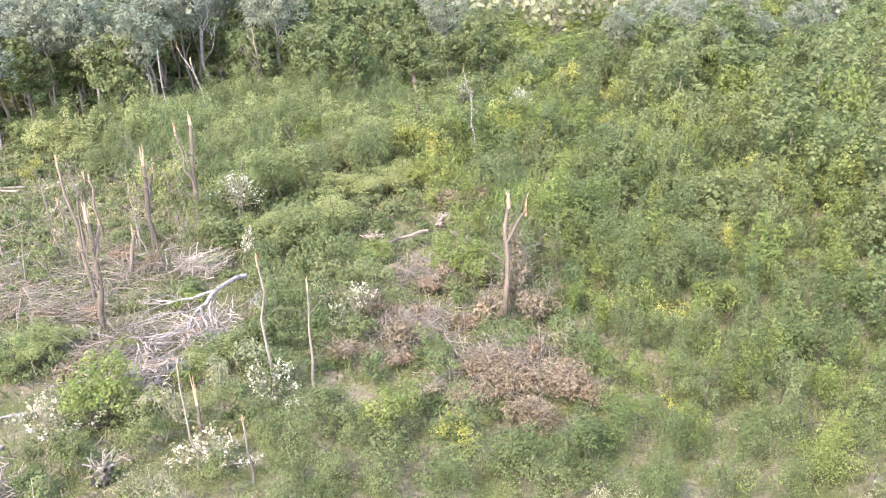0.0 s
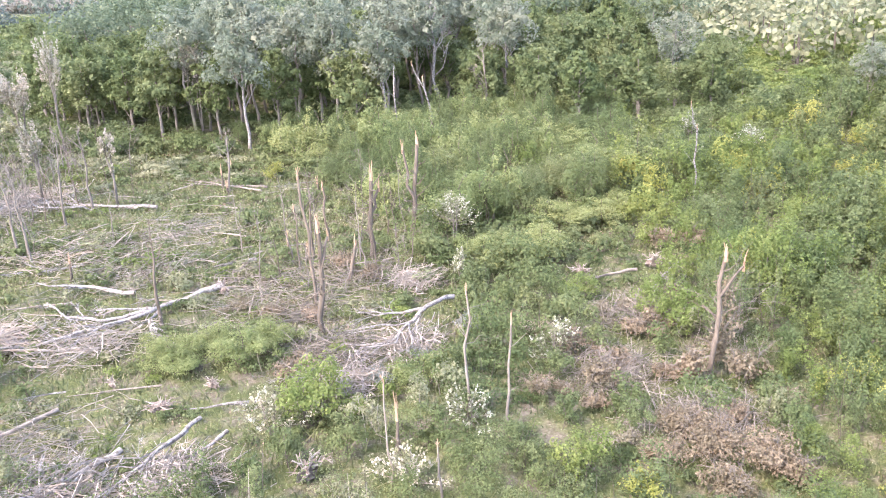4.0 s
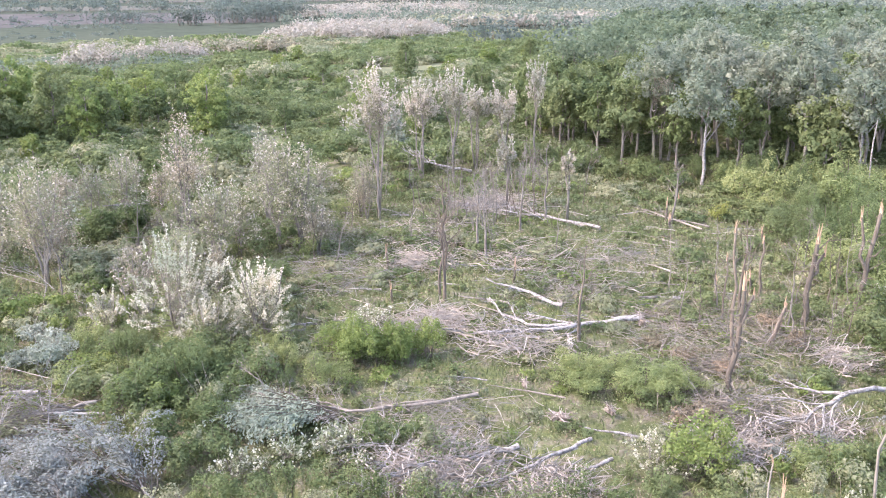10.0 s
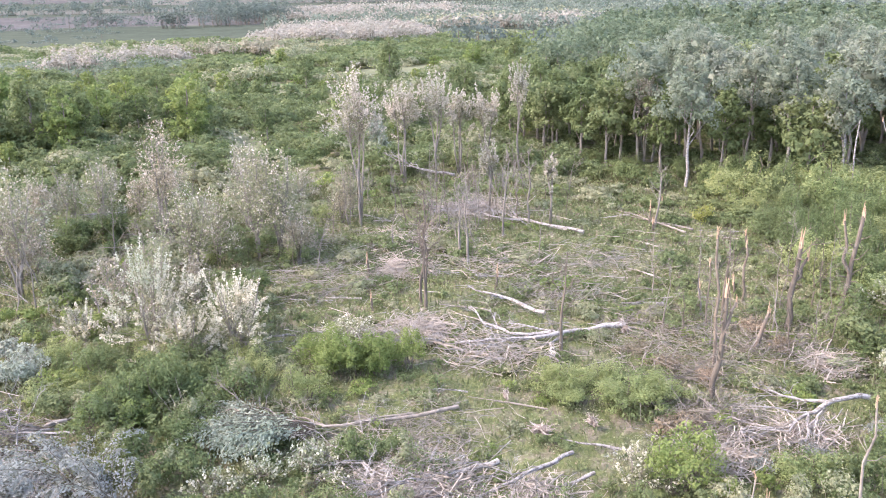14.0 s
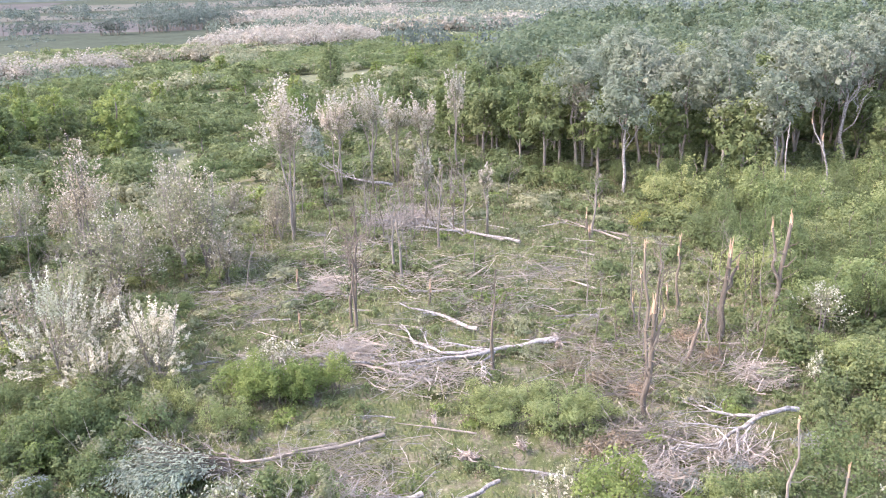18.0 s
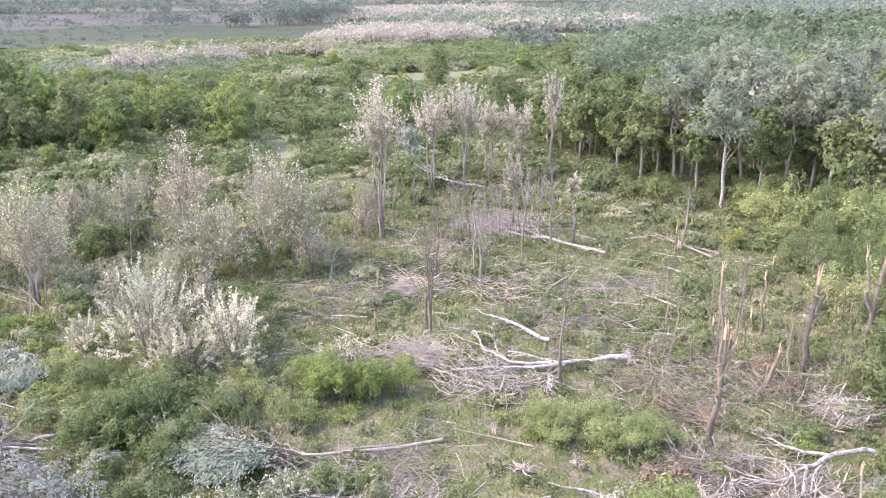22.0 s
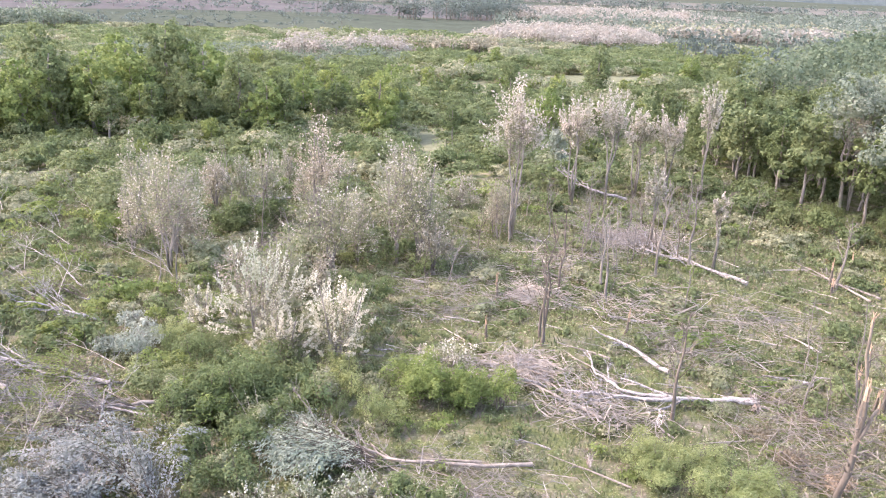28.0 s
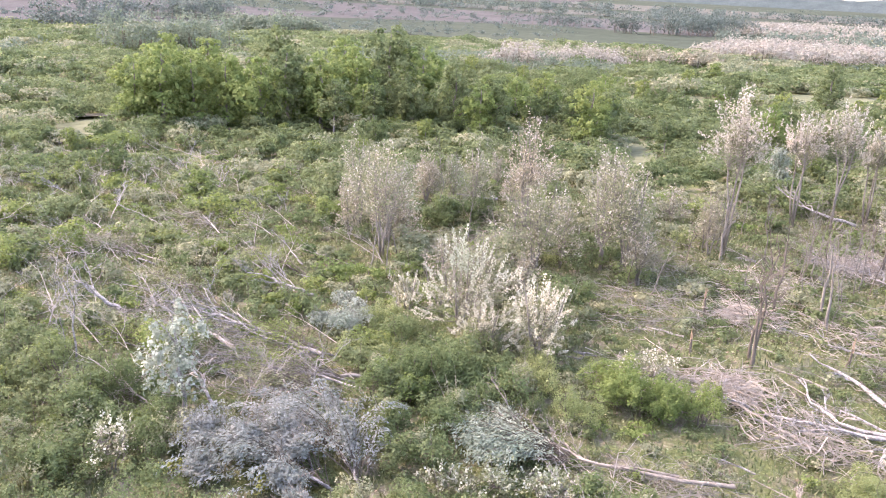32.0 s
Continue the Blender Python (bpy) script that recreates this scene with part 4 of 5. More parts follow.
# the white bushes in the middle
WHITE = [(-16.3, 44.9, 7.0, 1.75), (-11.3, 44.4, 5.5, 1.7), (-14.3, 43.5, 3.6, 1.5), (-21.3, 46.8, 2.8, 1.0), (-19.2, 47.7, 1.9, 0.8)]
for k, (x, y, h, s) in enumerate(WHITE):
    blossom_tree(1500 + 30 * k, x, y, h, s, "round tree covered in cream-white blossom", LEAF_CREAM, 0.35, 0.2, int(1250 * s), 0.125, 0.09, 5, None, False, 1.1, None, 0, 0.6, 1.7)
LOW = [(-5.3, 45.8, 1.6, 1.3), (-7.7, 31.3, 1.3, 1.1), (-5.4, 31.6, 1.2, 0.9), (27.4, 44.6, 3.6, 1.1), (24.2, 39.0, 2.0, 0.5), (21.9, 27.3, 2.2, 0.7), (15.4, 25.2, 1.6, 0.9), (11.3, 23.2, 1.4, 0.8),
       (8.4, 29.7, 1.8, 0.8), (-5.5, 32.0, 1.2, 0.8), (-22.4, 23.9, 2.4, 0.9), (-9.7, 30.0, 1.2, 0.6), (-8.1, 77.8, 2.4, 1.0), (59.0, 45.6, 3.5, 1.1), (59.5, 52.8, 3.5, 0.8)]
for k, (x, y, h, s) in enumerate(LOW):
    blossom_tree(1700 + 30 * k, x, y, h, s, "small shrub with clusters of white blossom", LEAF_CREAM, 0.8, 0.25 if h < 2.5 else 0.6, int(340 * s), 0.14, 0.045, 2, None, False, 0.5)


# ---- fallen trees ----
fallen_tree(501, [(11.9, 46.4, 0.45), (9.3, 46.0, 0.35), (7.1, 45.3, 0.35), (2.2, 44.6, 0.30), (-2.7, 46.1, 0.30)], 0.22, None, "", 8, 4.0, 3, True, 0.4)
fallen_tree(502, [(7.2, 45.5, 0.40), (4.7, 45.5, 0.50), (3.3, 47.0, 0.60), (2.6, 49.2, 0.90)], 0.13, None, "long curved white limb of a fallen poplar", 3, 2.0, 2)
fallen_tree(503, [(7.4, 49.2, 0.25), (5.0, 51.4, 0.50), (2.6, 53.1, 0.90)], 0.17, None, "white poplar log with a broken end", 1, 1.5, 1)
fallen_tree(504, [(13.4, 67.4, 0.30), (9.8, 70.9, 0.30), (5.1, 74.3, 0.40), (-1.3, 79.1, 0.50)], 0.17, None, "", 9, 5.0, 3, False, 0.4)
fallen_tree(505, [(12.2, 68.4, 0.25), (8.2, 73.1, 0.30), (4.3, 77.7, 0.40)], 0.16, None, "", 6, 4.0, 3, False, 0.5)
fallen_tree(506, [(15.4, 50.1, 0.20), (12.7, 50.5, 0.25)], 0.16, None, "short white log lying in the grass", 0)
fallen_tree(507, [(20.7, 34.4, 1.30), (18.7, 33.9, 1.50), (17.5, 33.6, 1.00), (16.4, 33.1, 0.70), (14.6, 33.2, 0.40), (12.4, 31.5, 0.20)], 0.14, None, "forked white tree fallen with its bare crown on the ground", 8, 3.6, 3, False, 0.25)
fallen_tree(508, [(18.4, 33.9, 1.40), (17.3, 34.8, 1.10), (16.0, 36.7, 0.90)], 0.1, None, "long bare white limb", 4, 2.2, 2)
fallen_tree(509, [(6.0, 31.3, 0.80), (4.0, 30.2, 0.60), (2.4, 29.1, 0.50), (0.6, 28.4, 0.45)], 0.12, None, "", 8, 4.2, 3, False, 0.3)
fallen_tree(510, [(2.7, 30.8, 0.80), (0.8, 30.4, 0.60), (-1.0, 29.9, 0.50), (-3.0, 30.3, 0.45)], 0.14, None, "", 10, 4.2, 3, False, 0.3)
fallen_tree(511, [(6.7, 30.1, 0.50), (5.2, 29.4, 0.30), (3.6, 28.6, 0.20)], 0.09, None, "thin bare fallen stem", 5, 2.2, 3)
fallen_tree(512, [(1.2, 36.8, 0.30), (-1.7, 35.9, 0.30), (-4.5, 35.3, 0.30), (-7.3, 35.9, 0.40), (-9.9, 36.7, 0.70)], 0.13, BARK_GREY, "grey fallen trunk with a broken silver crown", 9, 3.0, 3, False, 0.5)
fallen_tree(513, [(-1.1, 36.4, 0.20), (-3.9, 35.8, 0.20)], 0.11, BARK_GREY, "grey fallen log in grass", 4, 2.0, 2)
fallen_tree(514, [(-21.7, 37.9, 0.30), (-25.3, 38.3, 0.50), (-28.7, 37.9, 0.90), (-31.3, 36.9, 1.30)], 0.15, None, "", 7, 4.5, 3, False, 0.45)
fallen_tree(515, [(-22.4, 37.7, 0.20), (-25.7, 37.8, 0.40), (-29.6, 37.9, 0.60)], 0.11, None, "", 5, 3.5, 3, False, 0.4)
fallen_tree(516, [(-17.3, 35.3, 0.40), (-19.1, 35.3, 0.50), (-21.5, 35.1, 0.50), (-23.6, 34.5, 0.50)], 0.1, None, "thin white fallen birch stem", 5, 3.0, 3)
fallen_tree(517, [(-18.3, 36.8, 0.30), (-20.3, 35.5, 0.40), (-22.7, 34.2, 0.40)], 0.12, BARK_DEAD, "bleached thin fallen stem", 4, 3.0, 3)
fallen_tree(518, [(-17.2, 34.1, 0.20), (-19.8, 32.9, 0.30), (-23.3, 32.4, 0.30)], 0.08, None, "thin white fallen birch stem", 4, 3.0, 3)
fallen_tree(519, [(-29.6, 28.3, 0.30), (-28.0, 29.7, 0.40), (-26.7, 31.5, 0.50)], 0.13, BARK_DEAD, "bleached trunk fallen across the thicket", 4, 3.0, 3)
fallen_tree(520, [(-26.4, 35.8, 0.30), (-28.2, 36.0, 0.70), (-30.0, 35.8, 1.40)], 0.17, BARK_DEAD, "", 3, 3.0, 3)
fallen_tree(521, [(-21.8, 29.5, 0.60), (-23.2, 30.1, 1.00), (-24.8, 31.0, 1.60)], 0.13, None, "thin broken white stem leaning over", 3, 1.8, 2)
fallen_tree(522, [(-28.8, 76.9, 1.00), (-32.7, 75.3, 1.20)], 0.16, None, "white log caught in the bushes", 1, 2.0, 2)
fallen_tree(523, [(-27.9, 45.5, 0.30), (-29.8, 45.0, 0.70), (-31.5, 44.8, 1.10)], 0.14, None, "", 5, 3.0, 3)
fallen_tree(524, [(-35.5, 35.7, 0.60), (-36.7, 35.4, 1.20), (-38.2, 35.5, 1.80)], 0.16, None, "", 4, 3.0, 3)
fallen_tree(525, [(34.3, 31.2, 0.90), (31.3, 30.0, 0.80), (29.3, 28.5, 0.30)], 0.08, None, "torn white limb hanging over a root plate", 4, 1.6, 3)
fallen_tree(526, [(32.4, 32.6, 0.50), (30.3, 33.4, 0.40), (27.7, 33.2, 0.50)], 0.11, BARK_GREY, "broken pale trunk lying before the shrubs", 3, 2.0, 2)
fallen_tree(527, [(22.0, 66.6, 0.20), (18.0, 74.4, 0.30)], 0.12, BARK_GREY, "grey fallen trunk at the forest edge", 3, 2.5, 2)
fallen_tree(528, [(5.8, 56.7, 0.20), (1.3, 57.9, 0.30)], 0.12, None, "white log among broken twigs", 3, 2.2, 2)
fallen_tree(529, [(4.0, 42.4, 0.20), (1.2, 44.1, 0.30), (-0.8, 45.5, 0.30)], 0.12, BARK_DEAD, "bleached thin fallen stem", 3, 2.2, 2)
fallen_tree(530, [(22.9, 67.5, 0.20), (17.5, 74.0, 0.20)], 0.13, BARK_GREY, "grey fallen trunk among shrubs", 2, 2.2, 2)
fallen_tree(531, [(3.3, 91.5, 0.50), (-0.8, 90.4, 1.50), (-4.0, 92.5, 2.80)], 0.2, None, "uprooted silver poplar leaning on its crown", 5, 3.0, 2, False, 0.5)
# stems thrown about in the broken stand
rng = np.random.default_rng(71)
n = 0
while n < 130:
    x, y = -80 + 64 * rng.random(), 28 + 56 * rng.random()
    if not inside(x, y, BROKEN_STAND):
        continue
    a, l = 2.6 + rng.normal() * 0.55, 2.2 + 3.5 * rng.random()
    up = 0.4 + 1.6 * rng.random()
    fallen_tree(2000 + 40 * n, [(x, y, 0.2), (x + 0.5 * math.cos(a) * l, y + 0.5 * math.sin(a) * l, 0.2 + up * 0.5), (x + math.cos(a) * l, y + math.sin(a) * l, up)],
                0.03 + 0.045 * rng.random() ** 2, BARK_WHITE if rng.random() < 0.25 else BARK_DEAD, "thin snapped stem thrown among shrubs", 3, 2.4, 2, False, 0.4, 0.5)
    n += 1
# loose logs and limbs over the clearing
n = 0
while n < 60:
    x, y = -14 + 42 * rng.random(), 30 + 62 * rng.random()
    if not inside(x, y, CLEARING):
        continue
    a, l = 3.0 + rng.normal() * 0.35, 1.4 + 3.2 * rng.random()
    fallen_tree(4000 + 40 * n, [(x, y, 0.12), (x + math.cos(a) * l, y + math.sin(a) * l, 0.15 + 0.3 * rng.random())], 0.05 + 0.07 * rng.random() ** 2,
                (BARK_DEAD, BARK_GREY, BARK_DEAD, BARK_WHITE)[n % 4], "broken limb lying in the clearing", 1, 1.6, 2, False, 0.3, 0.3)
    n += 1

# ---- root plates and torn earth ----
def torn_roots(seed, x, y, r, turn, label="torn-up root plate of pinkish earth and roots"):
    base = tagged(new("root_plate"), label, "roots", "root plates")
    base.matrix_basis = pose(x, y, 0.05, 0, 0, turn)
    part("earth_clod", earth_clod(seed, r), base)
    roots(seed, r, base)
    keep_low(x, y, 1.6)
    return base


torn_roots(701, 5.0, 34.1, 0.8, 60)
torn_roots(702, 8.4, 25.8, 1.0, 120, "torn-up root plate with bare pale roots")
torn_roots(703, 29.9, 34.7, 0.8, 30)
torn_roots(704, 34.5, 33.2, 0.9, 80)
torn_roots(705, 3.7, 37.8, 0.5, 20)
torn_roots(706, 7.6, 34.8, 0.5, 45)


# ---- brush, dead leaves, silver crowns ----
brush(801, [(-0.8, 46.9, 2.0, 220, 165), (-2.1, 59.3, 2.0, 200, 170), (4.2, 77.0, 3.6, 220, 165), (-1.3, 66.9, 4.5, 90, 172), (5.8, 60.0, 4.0, 80, 172), (-5.3, 45.4, 2.2, 80, 170)],
      label="heaps of bleached broken twigs in the clearing")
brush(802, [(-0.8, 30.1, 2.2, 330, 200), (12.3, 31.4, 1.5, 160, 220), (17.0, 33.0, 1.6, 130, 200), (21.6, 40.2, 1.4, 130, 190), (4.0, 28.3, 1.6, 160, 210), (3.6, 43.2, 2.5, 90, 180)],
      label="heaps of bleached broken twigs beside fallen trunks")
brush(803, [(-8.0, 57.1, 4.5, 100, 165), (13.7, 59.3, 4.0, 90, 175), (8.4, 53.4, 4.0, 90, 175), (-11.1, 67.8, 4.0, 80, 150), (12.8, 43.4, 3.0, 40, 160), (-1.1, 34.3, 3.0, 80, 180)], "brush_pile",
      "scattered grey twigs over the clearing", BARK_DEAD, 0.025)
brush(804, [(-21.5, 34.2, 2.6, 130, 170), (-27.2, 34.8, 3.0, 70, 165), (-36.3, 37.0, 4.0, 60, 150), (-46.2, 51.6, 5.0, 50, 150), (-28.1, 28.1, 2.5, 50, 175), (-47.6, 44.9, 4.5, 50, 140)],
      label="pale broken stems tangled in the thicket")
brush(805, [(23.0, 24.6, 2.0, 160, 200), (22.9, 18.9, 2.2, 160, 220), (28.2, 28.5, 1.8, 160, 200), (20.0, 43.6, 3.0, 60, 190), (13.3, 34.6, 2.2, 160, 200)], "brush_pile", "grey-brown broken twigs between shrubs", BARK_GREY, 0.025)
brush(806, [(13.7, 46.5, 3.0, 60, 180), (17.7, 43.1, 3.0, 60, 170), (13.9, 39.8, 2.5, 60, 190), (-23.6, 61.7, 4.0, 200, 130), (-23.6, 74.7, 4.0, 160, 120)], "brush_pile", "grey twigs and dead stems", BARK_GREY, 0.03)


def leaf_heap(name, seed, spots, leaf, label, category, size=0.2, per=260, droop=0.2, rise=0.0):
    """A broken crown: x, y, radius, height of each of its masses, over bare limbs."""
    base = tagged(new(name), label, category)
    base.matrix_basis = pose(spots[0][0], spots[0][1], 0)
    g, s, rng = Geo(seed), Geo(seed + 1), np.random.default_rng(seed)
    for x, y, r, h in spots:
        c = np.array([x - spots[0][0], y - spots[0][1], 0.0])
        keep_low(x, y, r + 0.5)
        lobes = []
        for k in range(5):
            a, q = rng.random() * 6.28, r * 0.6 * rng.random()
            lobes.append((c[0] + math.cos(a) * q, c[1] + math.sin(a) * q, h * (0.35 + 0.4 * rng.random()), r * (0.4 + 0.25 * rng.random()), h * 0.3))
        g.crown(lobes, int(per * r * 2.3), size * 0.8, inner=0.25, tufts=30, tight=1.0, stray=0.7, droop=droop, rise=rise, width=0.22 if rise else 0.33, fine=True)
        for L in lobes:
            twig_spray(s, rng, c + np.array([0, 0, 0.1]), np.array(L[:3]) - c, h * 0.9, 0.024, 2)
    tangle(s, BARK_GREY, base)
    part("foliage", g.mesh("foliage", leaf), base)
    return base


LEAF_BLUE = leaf_material("bluish_silver_leaves", (0.165, 0.185, 0.138), (0.24, 0.262, 0.2), (0.325, 0.35, 0.28), 0.3, 0.1)
LEAF_ASH = leaf_material("ashen_grey_leaves", (0.148, 0.158, 0.142), (0.212, 0.226, 0.204), (0.295, 0.31, 0.28), 0.4, 0.05)
def feather_crown(seed, x, y, tips, leaf, label, bark, n=14, high=1.4, size=0.15, per=90, wide=0.35):
    """A crown lying on the ground: arching boughs fan out from its foot towards the tips, hung with rows of leaves."""
    base = tagged(new("fallen_tree"), label, "fallen crown")
    base.matrix_basis = pose(x, y, 0)
    rng, g, s = np.random.default_rng(seed), Geo(seed), Geo(seed + 1)
    for tx, ty in tips:
        long, a0 = math.hypot(tx - x, ty - y), math.atan2(ty - y, tx - x)
        for f in (0.35, 0.7):
            keep_low(x + (tx - x) * f, y + (ty - y) * f, long * 0.3)
        limb = Geo(seed + 2)
        limb.tube(bend(rng, (0, 0, 0.15), (math.cos(a0) * long * 0.8, math.sin(a0) * long * 0.8, high * 0.75), 6, 0.03), np.linspace(0.07, 0.02, 6), 6)
        part("limb", limb.mesh("limb", bark, smooth=True), base)
        for k in range(n):
            off = 0.55 * rng.random()
            a, l = a0 + rng.normal() * wide, long * (1 - off) * (0.6 + 0.5 * rng.random())
            top = high * (0.45 + 0.6 * rng.random())
            f = np.linspace(0.0, 1.0, 9)
            bow = a + rng.normal() * 0.25 * f
            p = np.stack([np.cos(bow) * l * f, np.sin(bow) * l * f, 0.15 + top * np.sin(np.minimum(f * 0.85, 1.0) * math.pi * 0.85) ** 0.8], 1)
            p[1:, :2] += rng.normal(size=(8, 2)) * 0.05
            p += np.array([math.cos(a0), math.sin(a0), high * 0.5 / long]) * off * long * 0.8
            s.tube(p, np.linspace(0.02, 0.005, 9), 3)
            i = 2.0 + 5.9 * rng.random(per) ** 0.7
            j = np.minimum(i.astype(int), 7)
            way = p[j + 1] - p[j]
            way /= np.linalg.norm(way, axis=1, keepdims=True) + 1e-9
            side = np.stack([-way[:, 1], way[:, 0], way[:, 2] * 0], 1) * rng.normal(size=(per, 1))
            c = p[j] + (p[j + 1] - p[j]) * (i - j)[:, None] + side * 0.2 + np.array([0, 0, -0.14]) * np.abs(rng.normal(size=(per, 1)))
            c[:, 2] = np.maximum(c[:, 2], 0.05)
            g.leaves(c, size, np.tile((0.0, 0.0, 0.9), (per, 1)), 0, 0.2, 0.0, 0.0, way * 0.8 + side * 0.35 + np.array([0, 0, -0.35]))
    tangle(s, BARK_BROWN, base)
    part("foliage", g.mesh("foliage", leaf), base)
    return base


feather_crown(901, -5.1, 35.1, [(-11.9, 33.7), (-12.0, 36.2), (-10.4, 32.5)], LEAF_BLUE, "fallen poplar crown of drooping silver-green leaf sprays", BARK_DEAD, 24, 1.0, 0.17, 120, 0.13)
feather_crown(902, -13.4, 27.4, [(-21.0, 27.3), (-21.2, 30.8), (-18.8, 26.0)], LEAF_ASH, "fallen crown of ash-grey withered leaves", BARK_WHITE, 15, 1.6, 0.17, 170, 0.42)
feather_crown(921, -12.5, 28.2, [(-20.2, 32.1), (-18.4, 32.5), (-15.2, 30.7)], LEAF_ASH, "fallen crown of ash-grey withered leaves with bare limbs", BARK_WHITE, 13, 1.9, 0.17, 170, 0.42)
for k, (x, y, u, v) in enumerate([(-18.3, 36.2, -25.9, 34.7), (-17.6, 34.4, -23.8, 32.0), (-21.3, 38.4, -28.9, 38.5), (-31.1, 40.4, -40.6, 41.8), (-28.7, 33.8, -34.6, 32.0), (-43.2, 53.6, -53.4, 55.4),
                                  (-30.6, 48.5, -38.0, 49.8), (-41.5, 44.2, -50.5, 44.7)]):
    feather_crown(922 + k * 3, x, y, [(u, v)], LEAF_MUTED if k % 2 else LEAF_LIME, "fallen young tree with olive leaves along thin pale limbs", BARK_WHITE, 18, 0.9, 0.16, 80, 0.3)
leaf_heap("fallen_tree", 931, [(-20.3, 27.0, 1.3, 1.9), (-17.8, 27.3, 1.2, 2.0), (-17.0, 28.6, 1.1, 2.4), (-18.6, 25.2, 1.1, 1.6)], LEAF_ASH, "fallen crown of silver-grey leaves", "fallen crown", 0.14, 950)
leaf_heap("fallen_tree", 933, [(-14.8, 26.2, 1.2, 1.6), (-13.4, 25.2, 1.0, 1.5), (-15.8, 27.8, 0.9, 1.9)], LEAF_ASH, "fallen crown of silver-grey leaves with bare limbs", "fallen crown", 0.14, 950)
leaf_heap("fallen_tree", 937, [(20.4, 32.4, 0.9, 1.0), (16.8, 31.6, 0.8, 0.6), (14.2, 31.0, 0.8, 0.5)], LEAF_ASH, "grey withered leaves round a forked fallen tree", "fallen crown", 0.12, 420)
leaf_heap("fallen_tree", 903, [(-23.2, 42.1, 1.6, 1.5), (-24.6, 41.7, 1.0, 1.2)], LEAF_BLUE, "low mound of silver-green leaves", "fallen crown", 0.14, 1100)
leaf_heap("fallen_tree", 904, [(-6.8, 110.8, 1.4, 5.0), (-5.0, 102.6, 1.0, 3.6)], LEAF_BLUE, "silver crown of a leaning uprooted poplar", "fallen crown", 0.32, 420)
leaf_heap("fallen_tree", 905, [(-23.5, 44.3, 1.2, 1.2), (-25.0, 45.0, 1.2, 1.2)], LEAF_BLUE, "low mound of silver-green leaves", "fallen crown", 0.2, 380)
leaf_heap("withered_shrub", 906, [(21.2, 17.6, 1.6, 1.5), (22.3, 16.3, 1.4, 1.4), (21.7, 19.4, 1.2, 1.3), (22.5, 14.7, 1.0, 1.1), (19.9, 15.7, 1.1, 1.2), (19.7, 18.5, 1.0, 0.9), (23.7, 18.7, 0.9, 1.2)], LEAF_BROWN, "mound of dry brown leaves from a fallen crown", "dead leaves", 0.12, 800)
leaf_heap("withered_shrub", 907, [(26.9, 22.2, 0.9, 2.6), (28.5, 23.1, 0.8, 3.8), (26.9, 20.5, 1.0, 1.8), (25.3, 22.2, 0.8, 1.6)], LEAF_BROWN, "dry brown leaves hanging on a broken trunk", "dead leaves", 0.19, 380)
leaf_heap("withered_shrub", 908, [(21.8, 24.2, 1.0, 1.2), (24.0, 25.2, 0.8, 0.9), (20.3, 22.9, 0.7, 0.7)], LEAF_BROWN, "low withered brown shrub", "dead leaves", 0.18, 330)
for k, (x, y, r) in enumerate([(27.7, 30.4, 0.9), (26.6, 26.9, 1.0), (23.0, 27.3, 0.9), (22.0, 24.2, 0.8), (19.2, 25.2, 0.8), (27.8, 27.2, 0.8), (22.6, 30.6, 0.8), (24.6, 23.2, 0.9), (31.0, 28.6, 0.8), (18.6, 20.6, 0.7)]):
    leaf_heap("withered_shrub", 950 + 2 * k, [(x, y, r, 0.6 + 0.35 * (k % 3)), (x + 0.9, y - 0.6, r * 0.7, 0.6)], LEAF_BROWN if k % 3 else LEAF_DUSTY, "low dry brown shrub with withered leaves", "dead leaves", 0.13, 420)
leaf_heap("withered_shrub", 909, [(38.3, 33.7, 1.3, 1.5), (37.1, 35.1, 1.0, 1.2)], LEAF_BROWN, "pinkish-brown dead crown behind a root plate", "dead leaves", 0.2, 330)
leaf_heap("withered_shrub", 912, [(13.0, 41.1, 1.1, 0.8), (11.3, 43.1, 1.0, 0.6), (14.7, 39.5, 1.0, 0.7)], LEAF_BROWN, "dusty brown withered leaves round broken trunks", "dead leaves", 0.13, 420)
leaf_heap("withered_shrub", 914, [(14.1, 48.6, 1.2, 0.7), (10.1, 45.3, 1.0, 0.5)], LEAF_MUTED, "dusty olive withered leaves in the clearing", "dead leaves", 0.14, 420)
leaf_heap("withered_shrub", 916, [(19.4, 45.4, 1.0, 1.0), (20.1, 42.8, 0.9, 0.8)], LEAF_BROWN, "brown withered leaves on torn branches", "dead leaves", 0.13, 420)
leaf_heap("withered_shrub", 910, [(12.0, 34.3, 1.0, 0.8), (10.9, 33.8, 0.9, 0.7)], LEAF_BROWN, "low heap of dry brown leaves", "dead leaves", 0.18, 300)
leaf_heap("dark_bush", 911, [(-29.8, 67.6, 2.3, 3.0), (-28.1, 70.0, 2.0, 2.6)], LEAF_DARK, "dark evergreen-looking bush under pale trees", "shrub", 0.24, 900, 0.0)

# silver birch beside the fallen crowns
base = make_tree(930, LEAF_BLUE, BARK_WHITE, "birch_tree", "half-broken birch with silvery drooping leaves", 6.0 * 1.1, 1.75, 0.3, 3400, 0.14, 0.0, 0.12, 14, 8, 1.7)
base.matrix_basis = pose(-22.9, 28.8, 0, 0, 0, 0) @ pose(0, 0, 0, 0, -9, 0)
bare_tree(940, -30.5, 28.7, 6.4, 0.07, "thin white birch stem with few leaves", BARK_WHITE, "birch_tree", 0.2, 6)
bare_tree(965, -32.9, 29.6, 3.2, 0.05, "thin white birch stem with few leaves", BARK_WHITE, "birch_tree", 0.2, 4)

